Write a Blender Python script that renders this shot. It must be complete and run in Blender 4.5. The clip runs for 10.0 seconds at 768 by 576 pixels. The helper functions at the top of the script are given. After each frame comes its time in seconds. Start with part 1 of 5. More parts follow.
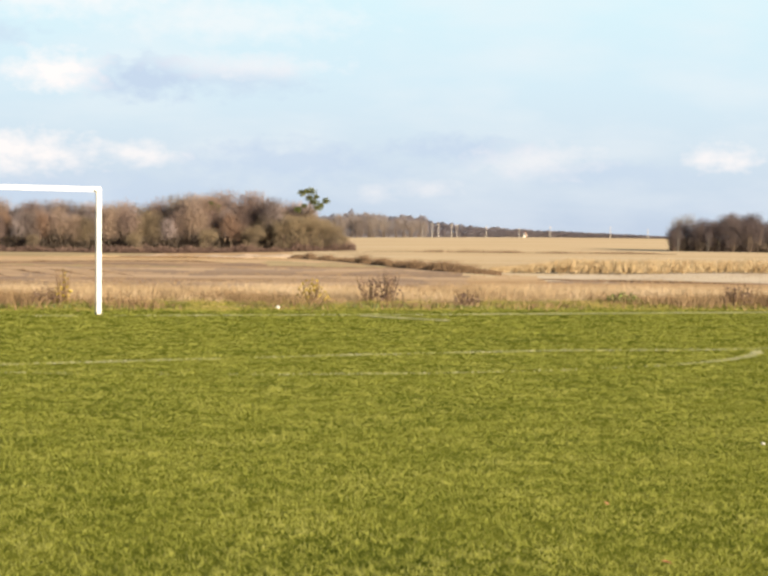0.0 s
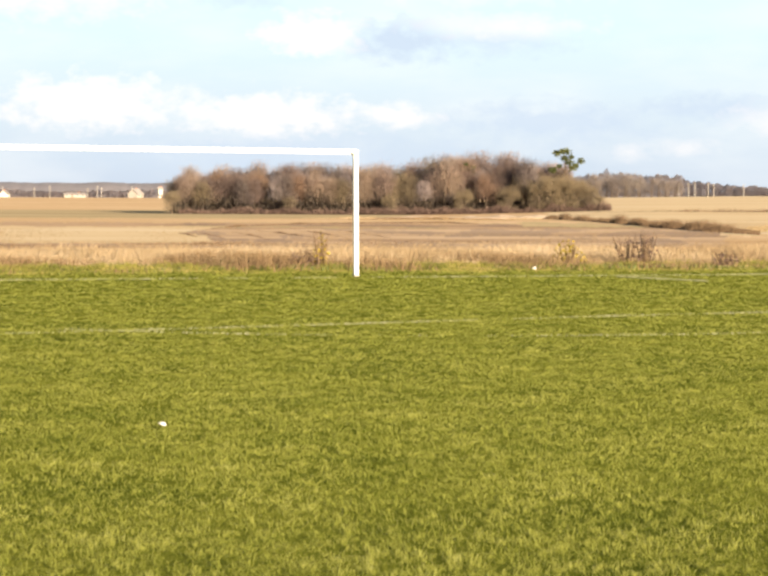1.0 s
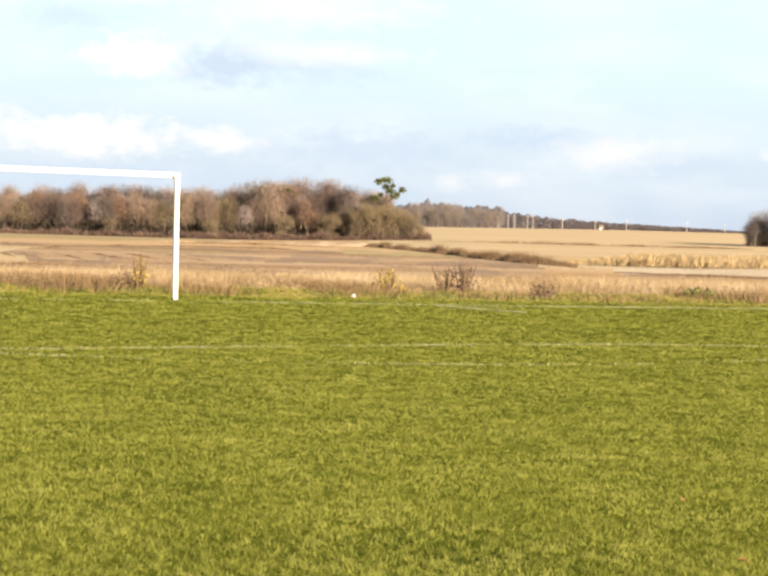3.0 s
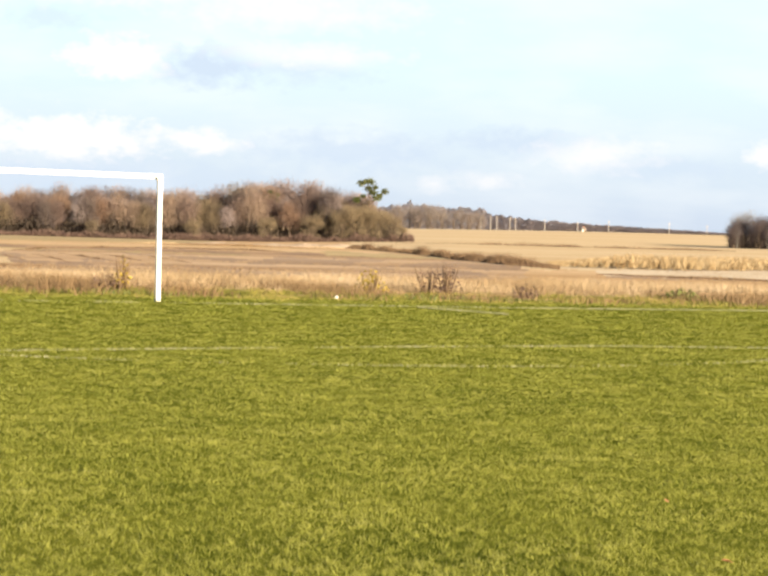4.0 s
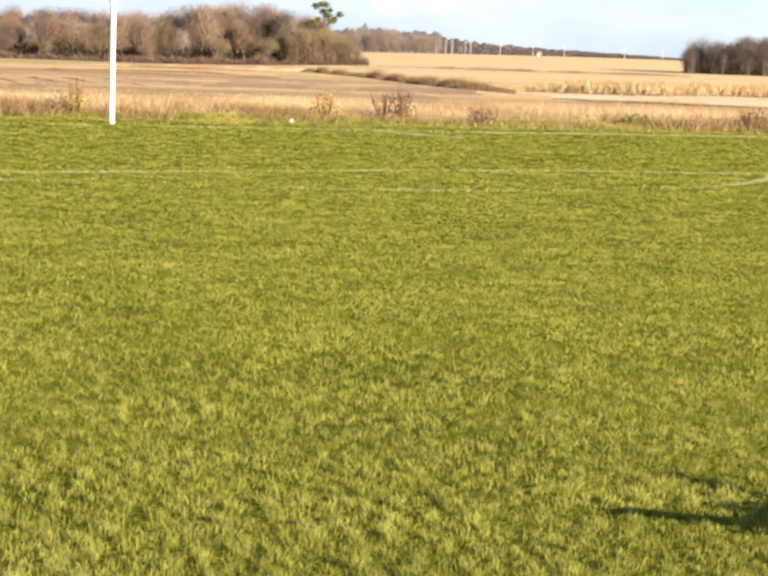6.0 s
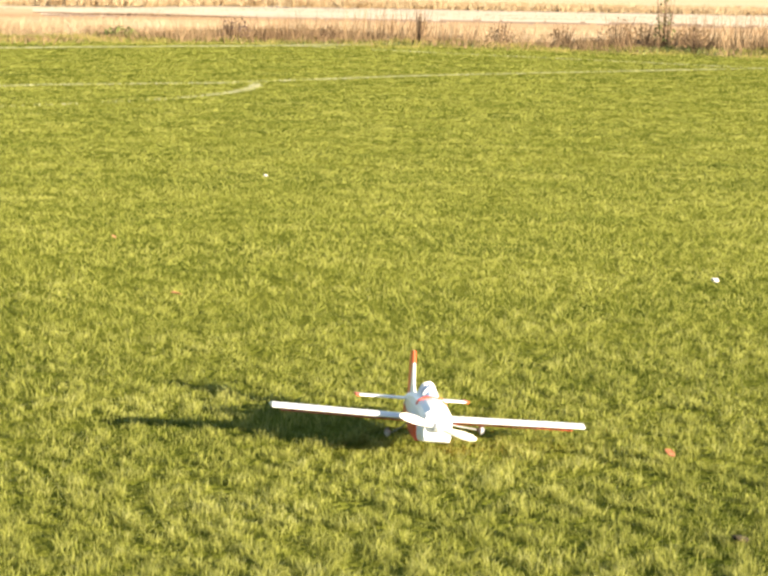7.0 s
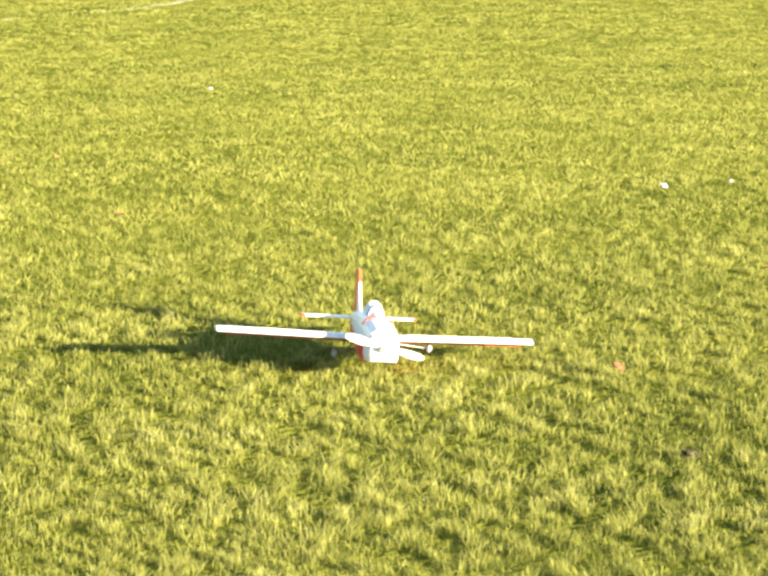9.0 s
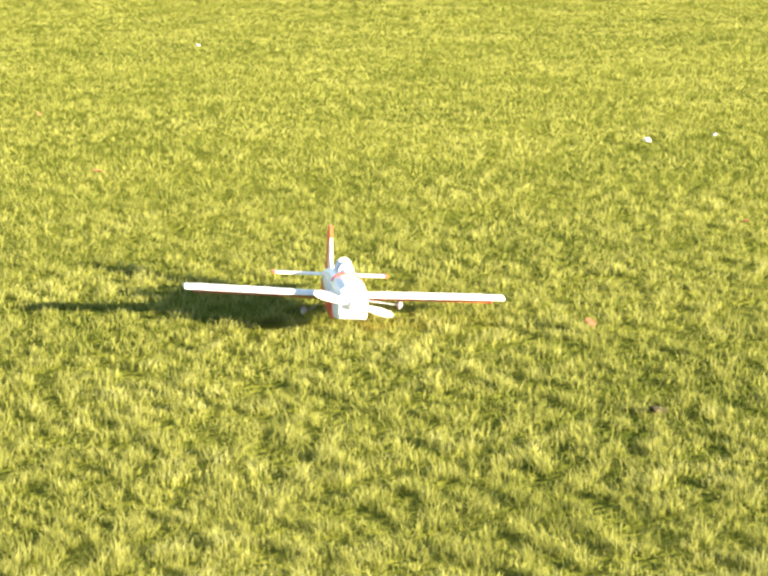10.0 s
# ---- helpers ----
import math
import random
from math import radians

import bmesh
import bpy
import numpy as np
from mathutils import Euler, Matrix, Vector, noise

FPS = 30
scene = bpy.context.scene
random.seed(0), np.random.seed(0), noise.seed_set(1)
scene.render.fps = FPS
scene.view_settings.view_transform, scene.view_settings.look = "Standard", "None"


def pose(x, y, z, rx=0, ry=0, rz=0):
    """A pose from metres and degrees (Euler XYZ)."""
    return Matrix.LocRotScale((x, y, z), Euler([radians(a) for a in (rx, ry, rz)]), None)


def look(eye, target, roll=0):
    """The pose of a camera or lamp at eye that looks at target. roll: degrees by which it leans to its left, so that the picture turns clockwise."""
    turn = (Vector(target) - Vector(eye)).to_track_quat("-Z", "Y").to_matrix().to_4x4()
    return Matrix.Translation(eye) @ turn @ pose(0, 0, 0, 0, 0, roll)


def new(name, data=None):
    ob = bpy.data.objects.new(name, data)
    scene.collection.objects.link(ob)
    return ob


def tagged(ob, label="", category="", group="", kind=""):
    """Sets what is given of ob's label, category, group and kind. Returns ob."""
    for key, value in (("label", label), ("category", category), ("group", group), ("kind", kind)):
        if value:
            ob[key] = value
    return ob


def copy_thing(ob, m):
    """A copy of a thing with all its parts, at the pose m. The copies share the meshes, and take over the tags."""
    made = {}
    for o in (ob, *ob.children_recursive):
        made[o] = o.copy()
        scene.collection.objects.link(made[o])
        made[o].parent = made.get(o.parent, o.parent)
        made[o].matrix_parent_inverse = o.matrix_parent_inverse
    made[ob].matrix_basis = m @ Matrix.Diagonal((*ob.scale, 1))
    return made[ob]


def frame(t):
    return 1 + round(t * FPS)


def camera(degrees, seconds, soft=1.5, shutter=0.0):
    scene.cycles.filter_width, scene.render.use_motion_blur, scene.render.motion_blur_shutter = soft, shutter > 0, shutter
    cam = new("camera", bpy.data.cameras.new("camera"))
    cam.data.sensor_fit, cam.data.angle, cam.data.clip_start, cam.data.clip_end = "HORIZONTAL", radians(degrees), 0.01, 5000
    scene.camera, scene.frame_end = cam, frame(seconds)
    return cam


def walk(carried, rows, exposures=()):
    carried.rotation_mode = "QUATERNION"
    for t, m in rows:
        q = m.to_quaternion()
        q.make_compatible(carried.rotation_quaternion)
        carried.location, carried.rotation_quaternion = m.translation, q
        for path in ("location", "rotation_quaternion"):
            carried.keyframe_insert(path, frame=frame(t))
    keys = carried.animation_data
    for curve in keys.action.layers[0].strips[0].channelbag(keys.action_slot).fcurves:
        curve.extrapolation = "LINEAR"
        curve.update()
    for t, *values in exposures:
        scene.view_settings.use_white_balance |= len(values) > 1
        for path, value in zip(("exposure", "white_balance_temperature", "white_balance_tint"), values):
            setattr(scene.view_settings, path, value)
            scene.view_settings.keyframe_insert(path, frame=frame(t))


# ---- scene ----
# ---- camera ----
# seconds, eye x, y, z in metres, then heading (clockwise from +y), tilt and roll in degrees
ROWS = [
    (0.0, 0.023, -0.001, 1.452, 11.648, -1.122, 0.724),
    (0.1, 0.020, -0.001, 1.453, 10.180, -1.131, 0.620),
    (0.2, 0.017, -0.001, 1.454, 8.530, -1.276, 0.510),
    (0.3, 0.015, -0.001, 1.455, 7.030, -1.447, 0.400),
    (0.4, 0.012, -0.001, 1.456, 5.780, -1.640, 0.300),
    (0.5, 0.010, -0.000, 1.457, 4.961, -1.903, 0.195),
    (0.6, 0.008, -0.002, 1.458, 4.493, -2.038, 0.042),
    (0.8, 0.002, 0.000, 1.458, 4.740, -2.130, 0.120),
    (1.0, -0.004, 0.002, 1.458, 5.475, -2.126, 0.288),
    (1.5, -0.007, 0.002, 1.457, 6.677, -1.991, 0.837),
    (2.0, -0.006, 0.002, 1.458, 8.104, -2.110, 1.199),
    (2.5, 0.005, 0.002, 1.458, 9.309, -1.950, 1.612),
    (2.7, 0.003, 0.001, 1.459, 9.706, -1.674, 1.616),
    (3.8, -0.014, -0.008, 1.458, 9.987, -1.252, 1.764),
    (4.0, -0.013, -0.008, 1.459, 10.268, -1.365, 1.729),
    (4.5, -0.008, -0.010, 1.459, 11.123, -1.727, 1.617),
    (5.0, -0.007, -0.006, 1.458, 11.315, -2.144, 1.676),
    (5.5, -0.002, 0.004, 1.458, 10.267, -3.078, 1.639),
    (5.7, -0.004, 0.012, 1.457, 10.065, -4.679, 1.927),
    (6.8, -0.066, -0.004, 1.448, 22.084, -6.706, 1.3),
    (7.0, -0.035, -0.015, 1.449, 23.910, -7.378, 1.0),
    (7.3, -0.083, -0.070, 1.421, 23.271, -7.671, 0.3),
    (7.5, -0.059, -0.082, 1.437, 23.759, -8.210, -0.470),
    (8.0, -0.030, -0.036, 1.442, 21.185, -8.423, -0.000),
    (8.5, -0.021, 0.038, 1.473, 21.370, -8.641, 0.033),
    (9.0, 0.036, 0.060, 1.482, 25.030, -9.691, -0.329),
    (9.5, 0.116, 0.050, 1.474, 27.198, -10.416, -0.870),
    (10.0, 0.159, 0.068, 1.470, 24.914, -10.741, -0.702),
]


def aimed(x, y, z, heading, tilt, roll):
    a, b = radians(heading), radians(tilt)
    way = Vector((math.sin(a) * math.cos(b), math.cos(a) * math.cos(b), math.sin(b)))
    return look((x, y, z), Vector((x, y, z)) + way * 10, roll)


cam = camera(18.46, 10.0, soft=2.8, shutter=0.06)
walk(cam, [(r[0], aimed(*r[1:])) for r in ROWS],
     [(0.0, 1.56, 6600, 10), (0.6, 1.76, 6850, 10), (4.5, 1.8, 6850, 10), (5.7, 1.96, 6850, 10), (6.8, 2.22, 6450, 10), (7.5, 2.7, 6320, 10), (10.0, 2.86, 6300, 10)])

# ---- sky and sun ----
SUN_ELEVATION, SUN_HEADING = 11.7, 153.0   # degrees; heading clockwise from +y


def links(tree, *pairs):
    for a, b in pairs:
        tree.links.new(a, b)


def sky_world():
    world = bpy.data.worlds.new("sky")
    scene.world = world
    world.use_nodes = True
    nt = world.node_tree
    nt.nodes.clear()
    out, bg = nt.nodes.new("ShaderNodeOutputWorld"), nt.nodes.new("ShaderNodeBackground")
    sky = nt.nodes.new("ShaderNodeTexSky")
    sky.sky_type, sky.sun_disc = "NISHITA", False
    sky.sun_elevation, sky.sun_rotation = radians(SUN_ELEVATION), radians(SUN_HEADING)
    sky.altitude, sky.air_density, sky.dust_density, sky.ozone_density = 100, 1.0, 1.2, 1.5
    coord, sep = nt.nodes.new("ShaderNodeTexCoord"), nt.nodes.new("ShaderNodeSeparateXYZ")
    links(nt, (coord.outputs["Generated"], sep.inputs[0]))

    def math_node(op, a, b=None, c=None, clamp=False):
        n = nt.nodes.new("ShaderNodeMath")
        n.operation, n.use_clamp = op, clamp
        for i, v in enumerate((a, b, c)):
            if v is None:
                continue
            if isinstance(v, (int, float)):
                n.inputs[i].default_value = v
            else:
                nt.links.new(v, n.inputs[i])
        return n.outputs[0]

    az = math_node("MULTIPLY", math_node("ARCTAN2", sep.outputs[0], sep.outputs[1]), 57.2958)
    el = math_node("MULTIPLY", math_node("ARCSINE", sep.outputs[2]), 57.2958)
    def field(sx, sy, scale, detail, rough):
        comb = nt.nodes.new("ShaderNodeCombineXYZ")
        links(nt, (math_node("MULTIPLY", az, sx), comb.inputs[0]), (math_node("MULTIPLY", el, sy), comb.inputs[1]))
        n = nt.nodes.new("ShaderNodeTexNoise")
        n.inputs["Scale"].default_value, n.inputs["Detail"].default_value, n.inputs["Roughness"].default_value = scale, detail, rough
        links(nt, (comb.outputs[0], n.inputs["Vector"]))
        return n.outputs[0]

    soft = field(0.3, 0.9, 0.8, 5.0, 0.5)
    puff = field(0.75, 1.2, 2.4, 6.0, 0.58)
    wobble = math_node("MULTIPLY_ADD", puff, 2.4, -1.2)

    def blobs(banks, sharp):
        """How far a direction lies inside cloud banks of (heading, height, half width, half height, strength), in degrees."""
        total = None
        for a, e, wide, high, strength in banks:
            u = math_node("DIVIDE", math_node("SUBTRACT", az, a), wide)
            v = math_node("DIVIDE", math_node("SUBTRACT", el, e), high)
            r = math_node("SQRT", math_node("ADD", math_node("MULTIPLY", u, u), math_node("MULTIPLY", v, v)))
            m = math_node("SUBTRACT", 1.3, math_node("ADD", r, wobble))
            m = math_node("MULTIPLY", math_node("MULTIPLY", m, sharp, clamp=True), strength)
            total = m if total is None else math_node("MAXIMUM", total, m)
        return total

    def over(weight, under, tint):
        n = nt.nodes.new("ShaderNodeMixRGB")
        links(nt, (weight, n.inputs[0]), (under, n.inputs[1]))
        n.inputs[2].default_value = tint
        return n.outputs[0]

    # clear air: blue at the horizon, paler and greener higher up
    tone = nt.nodes.new("ShaderNodeValToRGB")
    ramp = tone.color_ramp.elements
    while len(ramp) < len(SKY_TONES):
        ramp.new(0.5)
    for k, (e, c) in enumerate(SKY_TONES):
        ramp[k].position, ramp[k].color = e / 10, c
    links(nt, (math_node("MULTIPLY", el, 0.1, clamp=True), tone.inputs[0]))
    veil = math_node("MULTIPLY_ADD", soft, 2.2, -0.95, clamp=True)
    colour = over(math_node("MULTIPLY", veil, 0.8), tone.outputs[0], SKY_VEIL)
    colour = over(blobs(CLOUD_SHADES, 1.0), colour, SKY_SHADE)
    colour = over(blobs(CLOUD_BANKS, 0.9), colour, SKY_CLOUD)
    boost = nt.nodes.new("ShaderNodeMixRGB")
    boost.blend_type, boost.inputs[0].default_value = "MULTIPLY", 1.0
    boost.inputs[2].default_value = (SKY_STRENGTH, SKY_STRENGTH, SKY_STRENGTH, 1)
    mix = nt.nodes.new("ShaderNodeMixRGB")
    weight = math_node("SUBTRACT", 0.95, math_node("MULTIPLY_ADD", el, 0.09, -0.75, clamp=True), clamp=True)
    links(nt, (sky.outputs[0], boost.inputs[1]), (weight, mix.inputs[0]), (boost.outputs[0], mix.inputs[1]),
          (colour, mix.inputs[2]), (mix.outputs[0], bg.inputs[0]), (bg.outputs[0], out.inputs[0]))
    bg.inputs[1].default_value = 0.88


SKY_STRENGTH = 0.05
# height in degrees, colour of the clear air
SKY_TONES = [(0.0, (0.215, 0.253, 0.316, 1)), (1.0, (0.235, 0.280, 0.337, 1)), (2.2, (0.259, 0.307, 0.354, 1)), (3.8, (0.268, 0.335, 0.378, 1)), (7.0, (0.282, 0.376, 0.402, 1))]
SKY_VEIL, SKY_SHADE, SKY_CLOUD = (0.341, 0.361, 0.379, 1), (0.226, 0.275, 0.345, 1), (0.42, 0.394, 0.39, 1)
# heading, height, half width, half height in degrees, strength
CLOUD_BANKS = [(3.7, 4.0, 1.1, 0.5, 0.9), (-1.7, 2.3, 2.1, 0.6, 0.8), (2.6, 2.05, 2.0, 0.5, 0.85), (5.7, 2.05, 0.9, 0.3, 0.7), (15.3, 2.0, 1.4, 0.4, 0.45), (19.7, 2.1, 0.9, 0.32, 0.7), (11.4, 1.2, 0.4, 0.22, 0.35), (12.7, 1.3, 0.7, 0.2, 0.35), (8.0, 5.3, 3.0, 0.5, 0.35), (-3.0, 5.0, 3.0, 0.7, 0.5), (8.4, 4.2, 2.0, 0.3, 0.45), (3.5, 5.9, 4.0, 0.6, 0.5)]
CLOUD_SHADES = [(5.9, 3.85, 1.6, 0.5, 1.0), (8.0, 3.9, 1.8, 0.45, 0.6), (9.5, 1.9, 2.4, 0.5, 0.8), (13.4, 2.25, 1.8, 0.35, 0.8), (17.0, 1.7, 2.2, 0.3, 0.5), (3.0, 1.1, 4.5, 0.5, 0.6), (2.0, 4.9, 1.2, 0.3, 0.5)]
sky_world()

sun = new("sun", bpy.data.lights.new("sun", "SUN"))
sun.data.energy, sun.data.angle, sun.data.color = 5.0, radians(0.6), (1.0, 0.84, 0.62)
a, e = radians(SUN_HEADING), radians(SUN_ELEVATION)
sun.matrix_world = look((math.sin(a) * math.cos(e) * 100, math.cos(a) * math.cos(e) * 100, math.sin(e) * 100), (0, 0, 0))


# ---- materials ----
def material(name, stops, scale=3.0, rough=0.85, island=0.0, fine=40.0, bump=0.0, metal=0.0, trans=0.0, obj_random=0.0, space="Object", spec=0.3, streak=None, vary=1.0, tip=0.0, lift=0.0):
    """A surface whose colour runs through stops by noise at two scales, with some change from piece to piece."""
    m = bpy.data.materials.new(name)
    m.use_nodes = True
    nt = m.node_tree
    bsdf = nt.nodes["Principled BSDF"]
    bsdf.inputs["Roughness"].default_value, bsdf.inputs["Metallic"].default_value = rough, metal
    bsdf.inputs["Specular IOR Level"].default_value = spec
    coord, geo = nt.nodes.new("ShaderNodeTexCoord"), nt.nodes.new("ShaderNodeNewGeometry")
    big, small = nt.nodes.new("ShaderNodeTexNoise"), nt.nodes.new("ShaderNodeTexNoise")
    for n, s, d in ((big, scale, 3.0), (small, fine, 4.0)):
        n.inputs["Scale"].default_value, n.inputs["Detail"].default_value = s, d
        src = geo.outputs["Position"] if space == "World" else coord.outputs["Object"]
        if streak:
            turn = nt.nodes.new("ShaderNodeMapping")
            turn.inputs["Rotation"].default_value = (0, 0, radians(streak[0]))
            turn.inputs["Scale"].default_value = (streak[1], 1, 1)
            nt.links.new(src, turn.inputs["Vector"])
            src = turn.outputs[0]
        nt.links.new(src, n.inputs["Vector"])
    value = big.outputs[0]

    def add(a, b, k):
        n = nt.nodes.new("ShaderNodeMath")
        n.operation = "MULTIPLY_ADD"
        sub = nt.nodes.new("ShaderNodeMath")
        sub.operation = "SUBTRACT"
        sub.inputs[1].default_value = 0.5
        nt.links.new(b, sub.inputs[0])
        nt.links.new(sub.outputs[0], n.inputs[0])
        n.inputs[1].default_value = k
        nt.links.new(a, n.inputs[2])
        return n.outputs[0]

    value = add(value, small.outputs[0], 0.7)
    if vary != 1.0:
        calm = nt.nodes.new("ShaderNodeMath")
        calm.operation = "MULTIPLY_ADD"
        calm.inputs[1].default_value, calm.inputs[2].default_value = vary, 0.5 - 0.5 * vary
        nt.links.new(value, calm.inputs[0])
        value = calm.outputs[0]
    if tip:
        # paler, drier towards the blade tips; darker feet also paint shade between blades
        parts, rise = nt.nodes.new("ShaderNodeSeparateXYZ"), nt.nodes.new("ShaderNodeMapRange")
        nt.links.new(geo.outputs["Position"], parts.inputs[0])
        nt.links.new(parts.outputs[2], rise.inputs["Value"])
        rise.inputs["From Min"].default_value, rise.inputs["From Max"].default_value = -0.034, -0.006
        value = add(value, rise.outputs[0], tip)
    if island:
        value = add(value, geo.outputs["Random Per Island"], island)
    if obj_random:
        info = nt.nodes.new("ShaderNodeObjectInfo")
        value = add(value, info.outputs["Random"], obj_random)
    ramp = nt.nodes.new("ShaderNodeValToRGB")
    el = ramp.color_ramp.elements
    while len(el) < len(stops):
        el.new(0.5)
    for i, c in enumerate(stops):
        el[i].position = 0.22 + 0.56 * i / max(1, len(stops) - 1)
        el[i].color = (*c, 1)
    nt.links.new(value, ramp.inputs[0])
    nt.links.new(ramp.outputs[0], bsdf.inputs["Base Color"])
    if bump:
        b = nt.nodes.new("ShaderNodeBump")
        b.inputs["Strength"].default_value, b.inputs["Distance"].default_value = 1.0, bump
        nt.links.new(small.outputs[0], b.inputs["Height"])
        nt.links.new(b.outputs[0], bsdf.inputs["Normal"])
    if trans:
        tr, mx = nt.nodes.new("ShaderNodeBsdfTranslucent"), nt.nodes.new("ShaderNodeMixShader")
        mx.inputs[0].default_value = trans
        nt.links.new(ramp.outputs[0], tr.inputs[0])
        nt.links.new(bsdf.outputs[0], mx.inputs[1])
        nt.links.new(tr.outputs[0], mx.inputs[2])
        nt.links.new(mx.outputs[0], nt.nodes["Material Output"].inputs[0])
        if lift:
            # the rounded blades of a tuft share their light: normals lean upwards
            lean = nt.nodes.new("ShaderNodeMixRGB")
            lean.inputs[0].default_value, lean.inputs[2].default_value = lift, (0, 0, 1, 1)
            unit = nt.nodes.new("ShaderNodeVectorMath")
            unit.operation = "NORMALIZE"
            nt.links.new(geo.outputs["Normal"], lean.inputs[1])
            nt.links.new(lean.outputs[0], unit.inputs[0])
            nt.links.new(unit.outputs[0], bsdf.inputs["Normal"])
            nt.links.new(unit.outputs[0], tr.inputs["Normal"])
    return m


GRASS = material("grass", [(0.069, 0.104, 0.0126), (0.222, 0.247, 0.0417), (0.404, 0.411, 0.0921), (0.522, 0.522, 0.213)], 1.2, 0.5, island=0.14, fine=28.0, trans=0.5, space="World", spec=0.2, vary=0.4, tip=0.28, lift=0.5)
ROUGH_GRASS = material("rough_grass", [(0.085, 0.105, 0.02), (0.19, 0.2, 0.034), (0.33, 0.295, 0.07), (0.45, 0.36, 0.13)], 0.7, 0.7, island=0.35, fine=2.2, trans=0.4, space="World", lift=0.5)
TURF = material("turf", [(0.045, 0.065, 0.009), (0.125, 0.138, 0.02), (0.19, 0.195, 0.032)], 0.7, 0.95, fine=30.0, bump=0.03, space="World", spec=0.0, vary=0.8)
CHALK = material("chalked_grass", [(0.224, 0.24, 0.095), (0.303, 0.309, 0.165), (0.395, 0.388, 0.269)], 2.0, 0.8, island=0.5, trans=0.4, space="World", lift=0.4)
STRAW = material("dry_grass", [(0.386, 0.27, 0.154), (0.507, 0.368, 0.217), (0.618, 0.472, 0.3), (0.69, 0.553, 0.397)], 0.25, 0.8, island=0.25, fine=1.2, trans=0.45, space="World", lift=0.55)
WEED = material("brown_weed", [(0.0903, 0.0554, 0.0343), (0.152, 0.0961, 0.0571), (0.222, 0.148, 0.0838)], 1.0, 0.9, island=0.6, trans=0.25, space="World", lift=0.45)
RUSSET = material("russet_weed", [(0.19, 0.12, 0.0635), (0.26, 0.172, 0.0933), (0.317, 0.224, 0.127)], 0.5, 0.9, island=0.4, fine=2.0, trans=0.4, space="World", lift=0.4)
LITTER = material("strip_soil", [(0.144, 0.108, 0.045), (0.27, 0.189, 0.081), (0.378, 0.279, 0.126)], 0.4, 0.95, fine=3.0, bump=0.05, space="World", spec=0.0)
STUBBLE = material("stubble", [(0.468, 0.303, 0.17), (0.594, 0.413, 0.244), (0.684, 0.505, 0.329)], 0.09, 0.95, fine=0.8, bump=0.05, space="World", streak=(-8, 0.18), spec=0.0)
PLOUGH = material("ploughed_soil", [(0.304, 0.197, 0.13), (0.506, 0.355, 0.234), (0.691, 0.511, 0.348)], 0.11, 0.95, fine=0.9, bump=0.1, space="World", streak=(-12, 0.15), spec=0.0)
GOLD = material("golden_stubble", [(0.576, 0.422, 0.253), (0.661, 0.506, 0.318), (0.72, 0.579, 0.401)], 0.05, 0.95, fine=0.4, bump=0.05, space="World", streak=(-10, 0.15), spec=0.0)
PALE = material("bare_pale_soil", [(0.586, 0.466, 0.333), (0.69, 0.569, 0.425), (0.77, 0.661, 0.512)], 0.2, 0.95, fine=1.0, bump=0.05, space="World", spec=0.0)
WEEDY_SOIL = material("weedy_green_soil", [(0.33, 0.255, 0.135), (0.44, 0.352, 0.2), (0.572, 0.439, 0.275)], 0.1, 0.95, fine=0.6, bump=0.05, space="World", streak=(-8, 0.15), spec=0.0)
OLIVE = material("olive_field", [(0.297, 0.225, 0.126), (0.423, 0.329, 0.194), (0.612, 0.477, 0.306)], 0.06, 0.95, fine=0.3, bump=0.05, space="World", streak=(0, 0.12), spec=0.0)
WHITE_PAINT = material("white_paint", [(0.70, 0.70, 0.68), (0.80, 0.80, 0.78), (0.84, 0.84, 0.82)], 2.0, 0.45, fine=30, bump=0.0006)
UNDERGROWTH = material("undergrowth_twigs", [(0.075, 0.0585, 0.051), (0.12, 0.0938, 0.075), (0.188, 0.143, 0.105)], 0.3, 0.9, island=0.5, fine=1.2, trans=0.4, space="World", lift=0.65)
BRAMBLE = material("bramble_twigs", [(0.143, 0.0924, 0.0819), (0.22, 0.147, 0.121), (0.297, 0.2, 0.158)], 0.3, 0.9, island=0.3, fine=1.2, trans=0.4, space="World", lift=0.6)
BARK = material("bark", [(0.054, 0.039, 0.027), (0.09, 0.066, 0.048), (0.132, 0.102, 0.078)], 0.8, 0.95, fine=6, bump=0.02, obj_random=0.3)
BIRCH_BARK = material("birch_bark", [(0.0557, 0.052, 0.0466), (0.0968, 0.0915, 0.084), (0.115, 0.109, 0.102)], 1.5, 0.8, fine=8)
CROWN = material("autumn_crown", [(0.255, 0.188, 0.17), (0.341, 0.253, 0.223), (0.41, 0.309, 0.258), (0.464, 0.353, 0.276)], 0.2, 0.9, island=0.18, fine=0.8, trans=0.6, obj_random=0.7, lift=0.5)
RUSSET_CROWN = material("russet_twigs", [(0.285, 0.19, 0.141), (0.386, 0.261, 0.188), (0.478, 0.333, 0.237)], 0.2, 0.9, island=0.18, fine=0.8, trans=0.6, obj_random=0.6, lift=0.4)
GREY_CROWN = material("grey_brown_twigs", [(0.302, 0.249, 0.249), (0.402, 0.334, 0.329), (0.503, 0.423, 0.408)], 0.2, 0.9, island=0.2, fine=0.8, trans=0.6, obj_random=0.5, lift=0.4)
